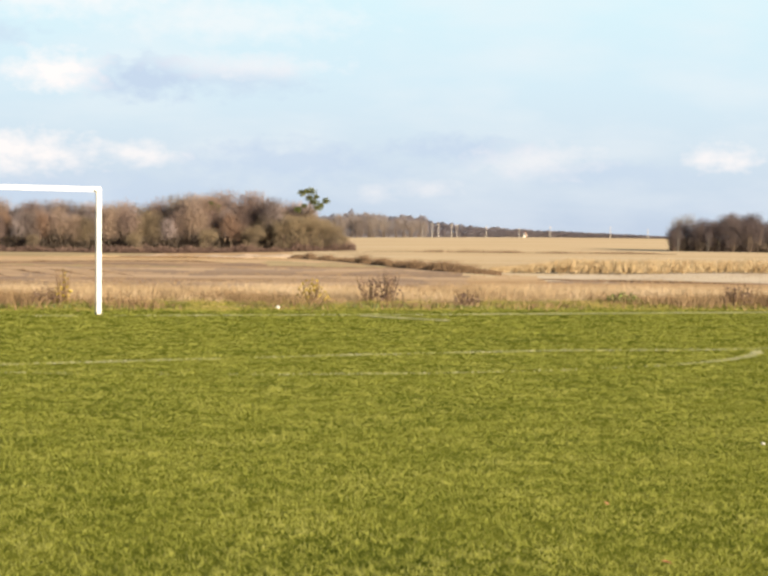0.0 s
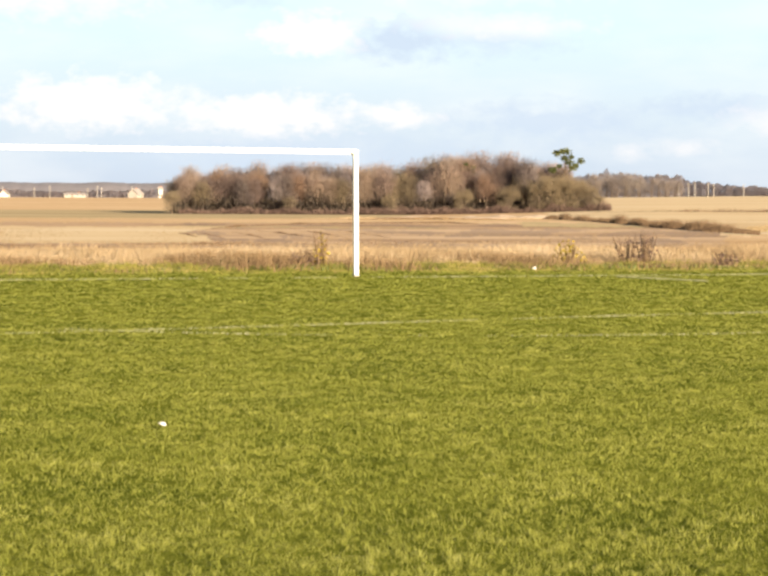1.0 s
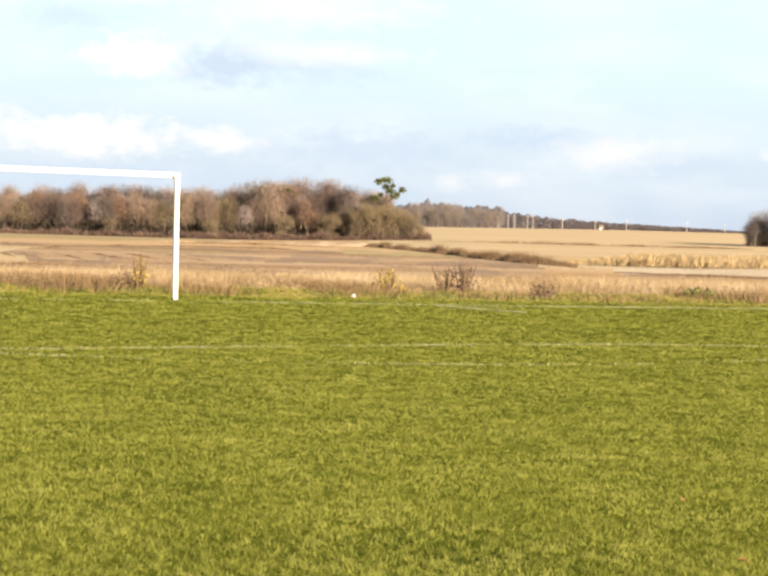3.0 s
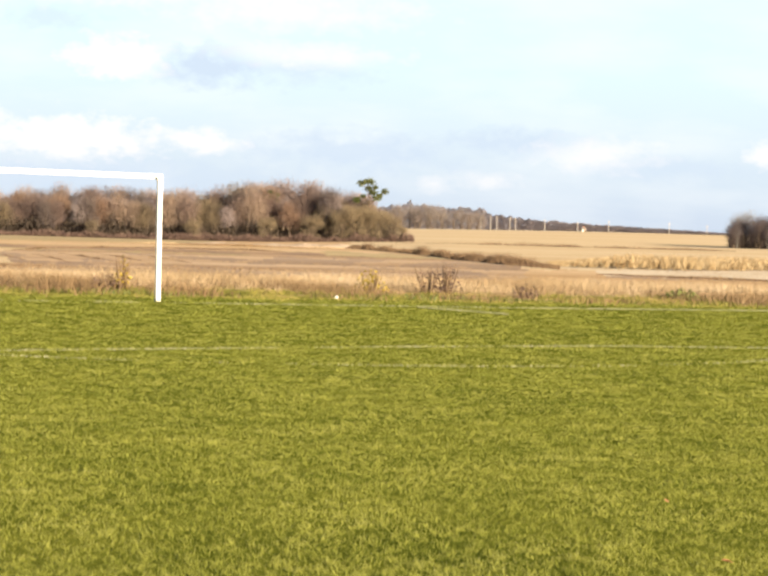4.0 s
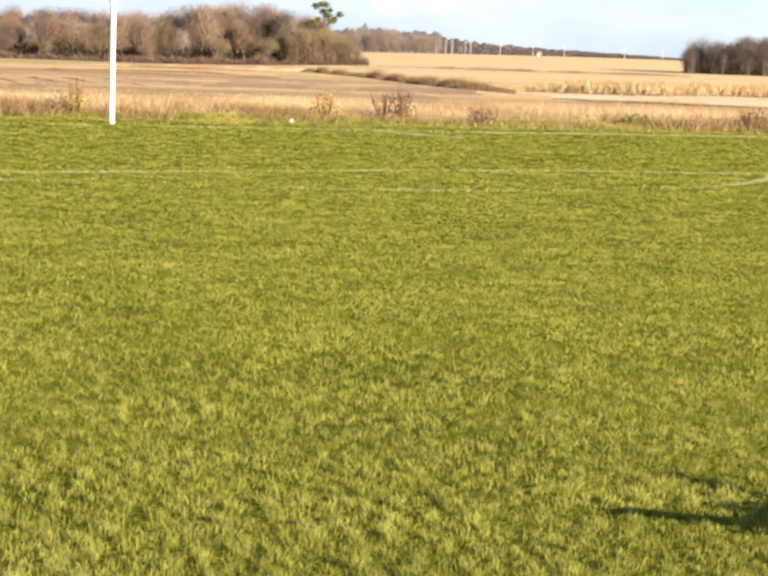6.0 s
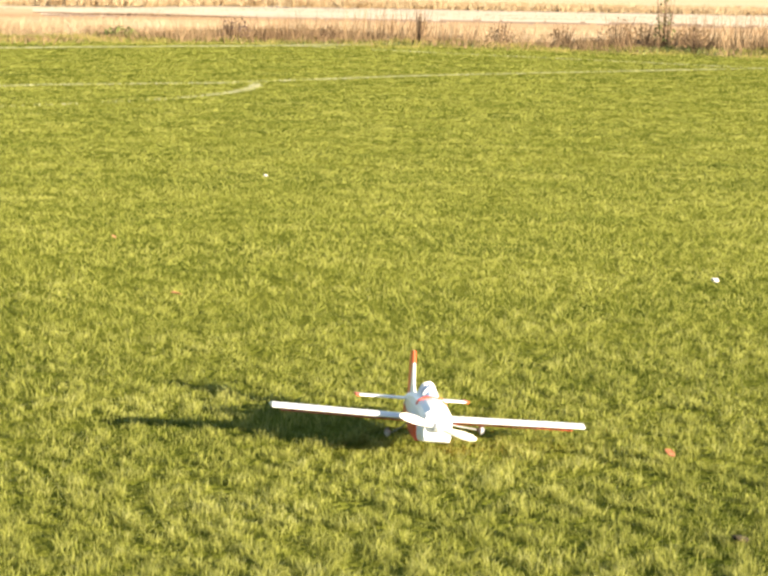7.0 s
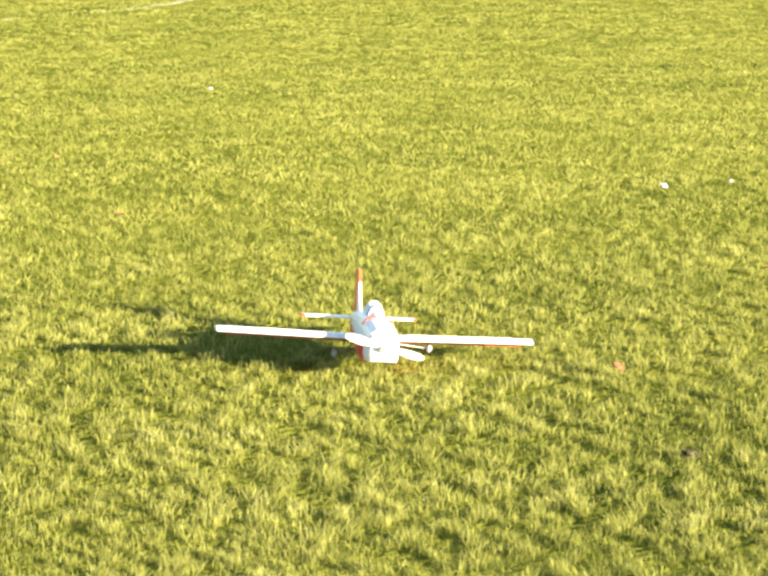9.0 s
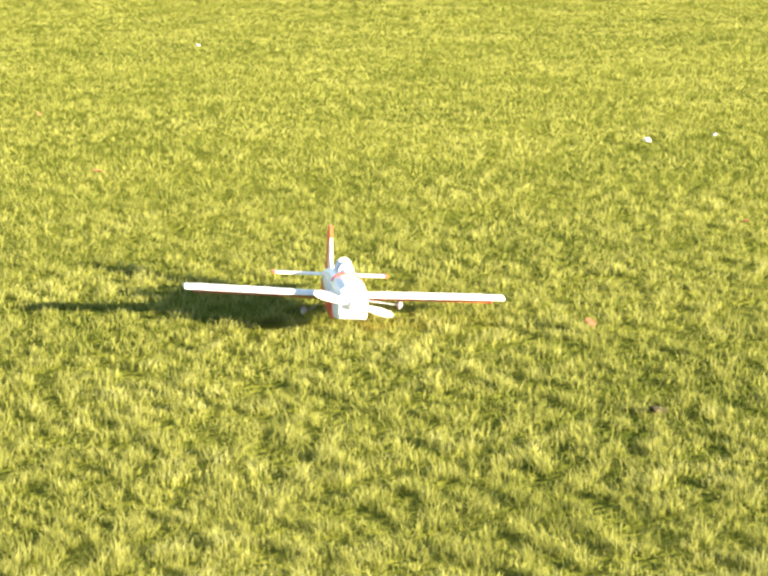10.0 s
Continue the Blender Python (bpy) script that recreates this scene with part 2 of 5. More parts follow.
DARK_CROWN = material("dark_twigs", [(0.165, 0.13, 0.128), (0.217, 0.175, 0.164), (0.277, 0.228, 0.205)], 0.3, 0.9, island=0.18, fine=1.2, trans=0.6, obj_random=0.35, lift=0.5)
GREY_TWIGS = material("grey_twigs", [(0.285, 0.275, 0.281), (0.335, 0.326, 0.335), (0.372, 0.365, 0.375)], 0.3, 0.9, island=0.4, trans=0.6)
# far twigs: lighter and greyer than the near ones, distance haze in the colour
HAZED_CROWN = material("hazed_crown", [(0.275, 0.238, 0.234), (0.336, 0.287, 0.275), (0.396, 0.342, 0.312)], 0.2, 0.9, island=0.15, fine=0.8, trans=0.55, obj_random=0.5, lift=0.5)
DARK_SOIL = material("dark_ploughed_soil", [(0.252, 0.171, 0.127), (0.383, 0.276, 0.2), (0.564, 0.416, 0.302)], 0.11, 0.95, fine=0.9, bump=0.1, space="World", streak=(-12, 0.15), spec=0.0)
EAST_CROWN = material("dark_east_twigs", [(0.0878, 0.0677, 0.0721), (0.12, 0.0924, 0.0948), (0.152, 0.12, 0.117)], 0.3, 0.9, island=0.3, fine=1.2, trans=0.5, obj_random=0.4, lift=0.4)
OLIVE_CROWN = material("olive_crown", [(0.222, 0.175, 0.124), (0.312, 0.247, 0.166), (0.393, 0.312, 0.205)], 0.2, 0.9, island=0.18, fine=0.8, trans=0.6, obj_random=0.5, lift=0.5)
MISTLETOE = material("mistletoe", [(0.0575, 0.0696, 0.0225), (0.0978, 0.114, 0.036), (0.144, 0.152, 0.0585)], 0.8, 0.8, island=0.5, trans=0.4)
# air haze painted in: bare woods lifted to pale mauve-grey, the ridge bluish
HAZED_WOOD = material("far_wood", [(0.486, 0.444, 0.497), (0.554, 0.5, 0.551), (0.625, 0.556, 0.593)], 0.03, 0.95, island=0.06, fine=0.3, trans=0.5, lift=0.92)
HAZE_WOOD = material("hazed_ridge_wood", [(0.2, 0.182, 0.2), (0.235, 0.212, 0.226), (0.27, 0.238, 0.246)], 0.004, 0.95, island=0.0, fine=0.05, space="World")
GREEN_LEAF = material("green_leaf", [(0.07, 0.085, 0.025), (0.12, 0.145, 0.04), (0.18, 0.20, 0.06)], 1.5, 0.7, island=0.5, trans=0.3)
YELLOW_LEAF = material("yellow_leaf", [(0.2, 0.143, 0.0215), (0.3, 0.222, 0.0358), (0.372, 0.286, 0.0644)], 1.5, 0.8, island=0.5, trans=0.25)


# ---- mesh helpers ----
def part(name, bm, mat, parent=None, label=""):
    me = bpy.data.meshes.new(name)
    bm.to_mesh(me)
    bm.free()
    me.materials.append(mat)
    ob = new(name, me)
    if parent is not None:
        ob.parent = parent
    if label:
        ob["label"] = label
    return ob


def thing(name, label, category, group="", kind=""):
    return tagged(new(name), label, category, group, kind)


def mesh_arrays(name, verts, faces, mat, parent=None):
    """One mesh from arrays; faces is a list of (n, k) arrays of vertex numbers."""
    me = bpy.data.meshes.new(name)
    me.vertices.add(len(verts))
    me.vertices.foreach_set("co", np.asarray(verts, np.float32).ravel())
    loops = np.concatenate([f.ravel() for f in faces]).astype(np.int32)
    sizes = np.concatenate([np.full(len(f), f.shape[1]) for f in faces])
    me.loops.add(len(loops))
    me.loops.foreach_set("vertex_index", loops)
    me.polygons.add(len(sizes))
    me.polygons.foreach_set("loop_start", np.r_[0, np.cumsum(sizes)[:-1]].astype(np.int32))
    me.update(calc_edges=True)
    me.validate()
    me.materials.append(mat)
    ob = new(name, me)
    if parent is not None:
        ob.parent = parent
    return ob


def blades(name, xyz, height, width, lean, mat, parent=None, rng=None, plain=None, way=None, turn=None):
    """Many blades, each an island of a quad and a tip, or where plain is true one triangle."""
    n = len(xyz)
    turn = rng.uniform(0, 2 * np.pi, n) if turn is None else turn
    way = rng.uniform(0, 2 * np.pi, n) if way is None else way
    across = np.stack([np.cos(turn), np.sin(turn), 0 * turn], 1) * (width / 2)[:, None]
    bend = np.stack([np.cos(way), np.sin(way), 0 * way], 1) * (lean * height)[:, None]
    up = np.zeros((n, 3))
    up[:, 2] = height
    v = np.empty((n, 5, 3))
    v[:, 0], v[:, 1] = xyz - across, xyz + across
    mid = xyz + up * 0.55 + bend * 0.35
    v[:, 2], v[:, 3] = mid - across * 0.8, mid + across * 0.8
    v[:, 4] = xyz + up + bend
    if plain is None:
        i = np.arange(n)[:, None] * 5
        return mesh_arrays(name, v.reshape(-1, 3), [i + np.array([[0, 1, 3, 2]]), i + np.array([[2, 3, 4]])], mat, parent)
    full, bare = v[~plain], v[plain][:, [0, 1, 4]]
    i = np.arange(len(full))[:, None] * 5
    j = np.arange(len(bare))[:, None] * 3 + 5 * len(full)
    verts = np.concatenate([full.reshape(-1, 3), bare.reshape(-1, 3)])
    return mesh_arrays(name, verts, [i + np.array([[0, 1, 3, 2]]), i + np.array([[2, 3, 4]]), j + np.array([[0, 1, 2]])], mat, parent)


def strands(name, xyz, way, length, width, mat, parent=None, rng=None):
    """Many thin twigs, each a slender triangle along its way."""
    n = len(xyz)
    way = way / np.linalg.norm(way, axis=1)[:, None]
    side = np.cross(way, rng.normal(size=(n, 3)))
    side *= (width / 2 / np.linalg.norm(side, axis=1))[:, None]
    v = np.stack([xyz - side, xyz + side, xyz + way * length[:, None]], 1)
    return mesh_arrays(name, v.reshape(-1, 3), [np.arange(n)[:, None] * 3 + np.array([[0, 1, 2]])], mat, parent)


def flakes(name, xyz, size, mat, parent=None, rng=None, stretch=1.0):
    """Many small leaf or twig clumps, each a bent pair of triangles turned at random."""
    n = len(xyz)
    a = rng.normal(size=(n, 3))
    a /= np.linalg.norm(a, axis=1)[:, None]
    b = np.cross(a, rng.normal(size=(n, 3)))
    b /= np.linalg.norm(b, axis=1)[:, None]
    c = np.cross(a, b)
    s = size[:, None]
    v = np.empty((n, 4, 3))
    v[:, 0], v[:, 1] = xyz - a * s * stretch, xyz + b * s * 0.6 + c * s * 0.25
    v[:, 2], v[:, 3] = xyz + a * s * stretch, xyz - b * s * 0.6 + c * s * 0.1
    i = np.arange(n)[:, None] * 4
    return mesh_arrays(name, v.reshape(-1, 3), [i + np.array([[0, 1, 2]]), i + np.array([[0, 2, 3]])], mat, parent)


def tube(bm, a, b, r0, r1, sides=8):
    a, b = Vector(a), Vector(b)
    m = Matrix.Translation((a + b) / 2) @ (b - a).to_track_quat("Z", "Y").to_matrix().to_4x4()
    bmesh.ops.create_cone(bm, cap_ends=True, segments=sides, radius1=r0, radius2=r1, depth=(b - a).length, matrix=m)


def box(bm, x0, x1, y0, y1, z0, z1, bevel=0.0):
    m = Matrix.Translation(((x0 + x1) / 2, (y0 + y1) / 2, (z0 + z1) / 2)) @ Matrix.Diagonal((x1 - x0, y1 - y0, z1 - z0, 1))
    made = bmesh.ops.create_cube(bm, size=1, matrix=m)
    if bevel:
        es = list({e for v in made["verts"] for e in v.link_edges})
        bmesh.ops.bevel(bm, geom=es, offset=bevel, segments=2, affect="EDGES", profile=0.5)


def loft(bm, rings, cap=True):
    """Joins rings of equally many points into a skin."""
    vs = [[bm.verts.new(p) for p in ring] for ring in rings]
    n = len(vs[0])
    for r0, r1 in zip(vs, vs[1:]):
        for i in range(n):
            bm.faces.new((r0[i], r0[(i + 1) % n], r1[(i + 1) % n], r1[i]))
    if cap:
        bm.faces.new(vs[0][::-1])
        bm.faces.new(vs[-1])
    bmesh.ops.recalc_face_normals(bm, faces=bm.faces)


# ---- the lie of the land ----
def polar(heading, dist):
    a = np.radians(heading)
    return np.sin(a) * dist, np.cos(a) * dist


def pitch_edge(heading):
    """How far off the mown pitch ends, by heading."""
    return np.interp(heading, [-12, -4, 0, 6, 12.5, 19.6, 25, 33, 45], [47, 48.5, 49.5, 51, 53, 57, 56, 53, 48]) + 0.35 * np.sin(np.asarray(heading) * 2.3) + 0.2 * np.sin(np.asarray(heading) * 7.1)


def smooth(x, a, b):
    t = np.clip((x - a) / (b - a), 0, 1)
    return t * t * (3 - 2 * t)


def land(heading, dist):
    """Height of the land: flat near by, a shallow hollow before the wood, rising gently far off, most to the east."""
    rise = 2.0 + 1.9 * smooth(heading, 5, 17)
    dip = 0.95 * smooth(dist, 170, 330) * (1 - smooth(heading, 5.5, 12.5)) * (1 - smooth(dist, 450, 900))
    return smooth(dist, 350, 900) * rise - dip - 0.03


def on_land(heading, dist):
    x, y = polar(heading, dist)
    return Vector((float(x), float(y), float(land(heading, dist))))


GOAL_TURN = 19.17
POST = Vector((3.85, 45.97, 0))
ALONG = Vector((math.cos(radians(GOAL_TURN)), math.sin(radians(GOAL_TURN)), 0))
AHEAD = Vector((math.sin(radians(GOAL_TURN)), -math.cos(radians(GOAL_TURN)), 0))


def on_pitch(u, v, z=-0.03):
    """u metres along the goal line from the eastern post, v metres in front of it."""
    return POST + ALONG * u + AHEAD * v + Vector((0, 0, z))


# a ditch through the fields: headings, distances
DITCH = ([9.3, 9.6, 10.2, 11.2, 12.0, 12.9, 13.8, 14.6], [214, 204, 182, 160, 140, 126, 118, 110])


def zone(h, d, edge, jit):
    """Which soil lies at a heading and distance: numbers of the ground's materials."""
    if d < edge:
        return 0
    if d < edge + 8 + jit * 3:
        return 1
    h = h + jit * 0.25
    d = d * (1 + jit * 0.04)
    if 9.3 < h < 14.6 and d > np.interp(h, DITCH[0], DITCH[1]) + 1:
        return 4
    if h > 13.6:
        if h > 23 and 98 < d < 132:
            return 5
        if h > 15.4 and 96 < d < 112 + 22 * smooth(h, 15.5, 20.5):
            return 5
        if h > 15.6 and 91.5 < d < 96:
            return 7
        return 4 if d > 107 else 2
    if 80 < d < 128 and h < np.interp(d, (80, 92, 105, 118, 128), (1.2, 1.15, 0.6, 1.0, 1.9)) and not (h < -3.9 and d > 100):
        return 4
    if 70.5 < d < 79.5 and h < 9:
        return 7
    if h > 9.5 and d > 330:
        return 4
    if 8.8 < h < 12.2 and 136 < d < 166 - 9 * max(0.0, h - 9.4):
        return 8
    if h > 6.8 and 101 < d < 127:
        return 7 if noise.noise(Vector((h * 0.8, d * 0.06, 5))) + 0.3 * jit > -0.12 else 3
    if h > 0.6 and 80 < d < 152:
        if h < 7 and 127 < d < 131 + 3 * jit:
            return 8
        return 7 if noise.noise(Vector((h * 0.55, d * 0.075, 3))) + 0.25 * jit > 0.22 else 3
    if 128 < d < 150:
        return 3
    if h < 2.4 and 190 < d < 262:
        return 8
    if h < 6 and 262 < d < 460:
        return 6
    return 2


def ground():
    heads = np.r_[np.arange(-10, 40, 0.0625), np.arange(40, 350, 5.0)]
    rings_in = np.array([0.02, 0.1, 0.2, 0.35, 0.5, 0.65, 0.8, 0.9, 0.96, 1.0])
    rings_out = np.array([2, 4, 6, 8, 9.5, 11, 14, 18, 22, 26, 30, 33, 36, 40, 44, 48, 52, 56, 60, 64, 67, 70, 73, 76, 79, 82, 85, 88, 92, 96, 101, 106, 111, 116, 121, 126, 131, 136, 143, 150, 160, 170, 180, 190, 200, 210, 225, 240, 280, 320, 360, 420, 500, 600, 700, 800, 900, 1200, 1800, 2600, 4800])
    nh = len(heads)
    signed = np.where(heads > 180, heads - 360, heads)
    edge = pitch_edge(signed)
    dist = np.concatenate([rings_in[:, None] * edge, edge + rings_out[:, None]])
    x, y = polar(heads[None, :], dist)
    z = land(np.where(np.abs(signed) < 90, signed, 0)[None, :], dist)
    nr = len(dist)
    verts = np.concatenate([[[0, 0, -0.03]], np.stack([x, y, z], -1).reshape(-1, 3)])
    i, j = np.meshgrid(np.arange(nr - 1), np.arange(nh), indexing="ij")
    k = (j + 1) % nh
    quads = np.stack([1 + i * nh + j, 1 + i * nh + k, 1 + (i + 1) * nh + k, 1 + (i + 1) * nh + j], -1).reshape(-1, 4)
    hub = np.stack([np.zeros(nh, int), 1 + (np.arange(nh) + 1) % nh, 1 + np.arange(nh)], -1)
    ob = mesh_arrays("ground", verts, [quads, hub], TURF)
    for m in (LITTER, STUBBLE, PLOUGH, GOLD, PALE, OLIVE, DARK_SOIL, WEEDY_SOIL):
        ob.data.materials.append(m)
    mid = (dist[:-1] + dist[1:]) / 2
    idx = np.zeros((nr - 1, nh), np.int32)
    for a in range(nr - 1):
        for b in range(nh):
            h = signed[b]
            jit = noise.noise(Vector((h * 1.3, mid[a, b] * 0.05, 0))) + 0.75 * noise.noise(Vector((h * 6.5, mid[a, b] * 0.35, 7)))
            idx[a, b] = zone(h, mid[a, b], edge[b], jit)
    ob.data.polygons.foreach_set("material_index", np.r_[idx.ravel(), np.zeros(nh, np.int32)])
    return tagged(ob, "flat mown pitch running into dry stubble fields", "ground", kind="structure")


ground()


# ---- turf, dry strip and field growth ----
def lumps(x, y, scale, seed):
    """Smooth noise in the plan, one value a place."""
    return np.array([noise.noise(Vector((a * scale, b * scale, seed))) for a, b in zip(x.tolist(), y.tolist())])


def turf_blades():
    """Grass in small arching tufts, thick in clumps and thin in gaps; blades grow fewer and broader far off."""
    rng = np.random.default_rng(3)
    n = 208000
    p = -0.25   # how fast tufts thin out with distance
    lo, hi = 4.2, 57.0
    d = (lo ** p + rng.uniform(0, 1, n) * (hi ** p - lo ** p)) ** (1 / p)
    h = rng.uniform(-8, 38, n)
    keep = (d < pitch_edge(h)) & ((d > 6.4) | (h > 6))
    d, h = d[keep], h[keep]
    x, y = polar(h, d)
    near = 1 - smooth(d, 8, 21)
    clump = 1.05 * lumps(x, y, 16.0, 4) + 0.12 * lumps(x, y, 5.0, 8)
    patch = lumps(x, y, 1.1, 2)
    keep = clump * near + 0.04 * patch + rng.uniform(-0.12, 0.4, len(d)) > 0.17 * near - 0.4 * (1 - near)
    x, y, d, clump, patch, near = x[keep], y[keep], d[keep], clump[keep], patch[keep], near[keep]
    size = (0.0235 - 0.0005 * near + 0.026 * np.clip(clump, -0.45, 0.8) * (0.05 + 0.95 * near)) * rng.uniform(0.8, 1.25, len(d))
    rep = np.repeat(np.arange(len(d)), np.where(d < 10.5, 9, 6))
    k = len(rep)
    grow = np.clip(d[rep] / 6, 0.85, 9)
    off = rng.normal(0, 1, (k, 2)) * (0.011 * grow ** 0.75)[:, None]
    # mown across the pitch: farther blades lie one way or the other along it
    flat = smooth(d[rep], 10, 24)
    way = math.radians(-15) + np.pi * rng.integers(0, 2, k) + rng.normal(0, 1, k) * (1.6 - 1.1 * flat)
    combed = rng.uniform(0, 1, k) < smooth(d[rep], 7, 13)
    turn = np.where(combed, rng.normal(-0.26, 0.6, k), way + np.pi / 2 + rng.normal(0, 0.35, k))
    height = size[rep] * rng.uniform(0.4, 1.2, k)
    width = 0.0017 * grow ** 1.02 * rng.uniform(0.6, 1.5, k)
    xyz = np.stack([x[rep] + off[:, 0], y[rep] + off[:, 1], np.full(k, -0.032)], 1)
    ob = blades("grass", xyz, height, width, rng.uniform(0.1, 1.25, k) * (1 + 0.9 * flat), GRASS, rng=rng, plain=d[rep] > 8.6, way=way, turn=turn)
    tagged(ob, "short yellow-green sunlit grass covering the pitch", "grass", kind="stuff")


turf_blades()


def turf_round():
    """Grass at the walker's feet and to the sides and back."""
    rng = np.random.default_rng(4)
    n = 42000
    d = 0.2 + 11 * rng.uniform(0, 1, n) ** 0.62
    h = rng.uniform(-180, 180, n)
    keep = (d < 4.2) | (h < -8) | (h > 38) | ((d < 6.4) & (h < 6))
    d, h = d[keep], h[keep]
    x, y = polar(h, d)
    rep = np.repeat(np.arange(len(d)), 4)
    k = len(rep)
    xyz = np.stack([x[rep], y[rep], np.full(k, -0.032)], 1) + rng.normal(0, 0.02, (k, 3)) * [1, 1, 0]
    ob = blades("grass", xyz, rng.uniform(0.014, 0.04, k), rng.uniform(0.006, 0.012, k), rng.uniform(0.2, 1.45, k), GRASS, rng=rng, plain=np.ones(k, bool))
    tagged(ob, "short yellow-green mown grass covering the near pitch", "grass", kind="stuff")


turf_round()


def chalk_line(name, pts, label, seed, keep=0.5, dense=300, tall=1.15):
    """A worn chalk line: whitened grass along a path, thick in places and lost in others."""
    rng = np.random.default_rng(seed)
    out = []
    for a, b in zip(pts, pts[1:]):
        n = int((b - a).length * dense)
        for t, s in zip(rng.uniform(0, 1, n), rng.normal(0, 0.036, n)):
            p = a.lerp(b, t)
            q = noise.noise(Vector((p.x * 0.5, p.y * 0.5, seed))) * 0.8 + noise.noise(Vector((p.x * 2.3, p.y * 2.3, seed))) * 0.5
            if q + rng.uniform(-0.55, 0.55) < keep - 0.5:
                continue
            side = Vector((-(b - a).y, (b - a).x, 0)).normalized()
            out.append(p + side * s)
    xyz = np.array([tuple(p) for p in out])
    k = len(xyz)
    ob = blades(name, xyz, rng.uniform(0.015, 0.027, k) * tall, rng.uniform(0.006, 0.012, k), rng.uniform(0.2, 0.8, k), CHALK, rng=rng)
    tagged(ob, label, "pitch marking", "pitch markings", "structure")


def along(points, n=6):
    pts = [on_pitch(u, v) for u, v in points]
    return [p.lerp(q, k / n) for p, q in zip(pts, pts[1:]) for k in range(n)] + [pts[-1]]


# the lines were laid by eye and wander a little
chalk_line("goal_line", along([(-16, 0.4), (-7, 0.4), (0, 0.9), (8, 1.4)]), "worn white chalk goal line on the grass", 1, 0.5, 380, 1.5)
chalk_line("goal_line", along([(8, 1.4), (14, 1.3), (26, 1.2)]), "fairly fresh white chalk goal line on the grass", 7, 0.1, 620, 1.6)
chalk_line("goal_area_side_line", along([(4.85, 1.8), (5.05, 4.7)]), "worn white chalk side line of the goal area", 2, 0.05, 520, 1.6)
chalk_line("penalty_area_front_line", along([(-13, 17.1), (-8.5, 16.5), (-5.5, 16.0), (-3, 15.6), (0, 15.35), (2.6, 15.8)]), "worn white chalk front line of the penalty area", 4, 0.42, 290)
chalk_line("penalty_area_front_line", along([(2.6, 15.8), (4.5, 15.45), (7.4, 14.9), (12.3, 14.75), (16.5, 14.7)]), "patchy white chalk front line of the penalty area", 8, 0.42)
chalk_line("penalty_area_side_line", along([(16.5, 1.4), (16.5, 14.6)], 16), "faint chalk side line of the penalty area", 5, 0.8)
ARC = [(-4.0 + 8.76 * math.sin(radians(q)), 10.84 + 8.76 * math.cos(radians(q))) for q in range(-52, 53, 4)]
chalk_line("penalty_arc_line", along(ARC, 2), "faded white chalk arc before the penalty area", 6, 0.68, 210)
chalk_line("penalty_arc_line", along(ARC[-7:], 2), "fresher end of the chalk arc before the penalty area", 9, 0.3)


def dry_strip():
    rng = np.random.default_rng(11)
    n = 112000
    h = rng.uniform(-9, 38, n)
    off = rng.beta(1.15, 1.3, n) * 11
    d = pitch_edge(h) + 0.1 + off
    x, y = polar(h, d)
    patch = lumps(x, y, 0.5, 0) + 0.5 * lumps(x, y, 1.3, 5)
    grow = np.clip((off - 0.6) / 3.0, 0.15, 1)
    height = (0.37 + 0.15 * patch) * grow * rng.uniform(0.6, 1.15, n)
    ob = blades("dry_grass", np.stack([x, y, 0 * x - 0.03], 1), np.clip(height, 0.05, 1.2), rng.uniform(0.01, 0.028, n), rng.uniform(0.15, 0.95, n), STRAW, rng=rng, plain=np.ones(n, bool))
    tagged(ob, "strip of tall dry straw-coloured grass behind the pitch", "dry grass", kind="stuff")
    n = 76000
    h = rng.uniform(-9, 38, n)
    off = rng.normal(0.45, 1.25, n)
    d = pitch_edge(h) + off
    x, y = polar(h, d)
    tuft = 1 + 0.9 * lumps(x, y, 0.9, 6) + 0.5 * lumps(x, y, 2.6, 9)
    tall = np.clip(tuft, 0.3, 2.0) * (0.045 + 0.085 * smooth(off, -1.2, 0.8)) * rng.uniform(0.5, 1.2, n)
    ob = blades("rough_grass", np.stack([x, y, 0 * x - 0.03], 1), tall, rng.uniform(0.01, 0.026, n), rng.uniform(0.3, 1.3, n), ROUGH_GRASS, rng=rng, plain=np.ones(n, bool))
    tagged(ob, "uncut green grass fringe along the edge of the pitch", "grass", kind="stuff")


dry_strip()


def weed_belt(name, pts, label, mat, n, tall, spread, seed, wide=1.0, lean=0.6):
    """A belt of dead weeds along a path of (heading, distance)."""
    rng = np.random.default_rng(seed)
    t = rng.uniform(0, len(pts) - 1.001, n)
    pts = np.array(pts, float)
    i, f = t.astype(int), (t % 1)[:, None]
    hd = pts[i] * (1 - f) + pts[i + 1] * f
    h, d = hd[:, 0], hd[:, 1] + rng.normal(0, spread, n)
    x, y = polar(h, d)
    patch = np.array([noise.noise(Vector((a * 0.25, b * 0.25, seed))) for a, b in zip(x, y)])
    ends = 0.25 + 0.75 * smooth(t, 0, 0.8) * (1 - smooth(t, len(pts) - 2.2, len(pts) - 1))
    height = tall * ends * np.clip(0.6 + 1.3 * patch, 0.1, 1.5) * rng.uniform(0.5, 1.15, n)
    ob = blades(name, np.stack([x, y, land(h, d)], 1), height, rng.uniform(0.04, 0.12, n) * wide, rng.uniform(0.1, 1.0, n) * lean, mat, rng=rng, plain=np.ones(n, bool))
    return tagged(ob, label, "weeds", kind="stuff")


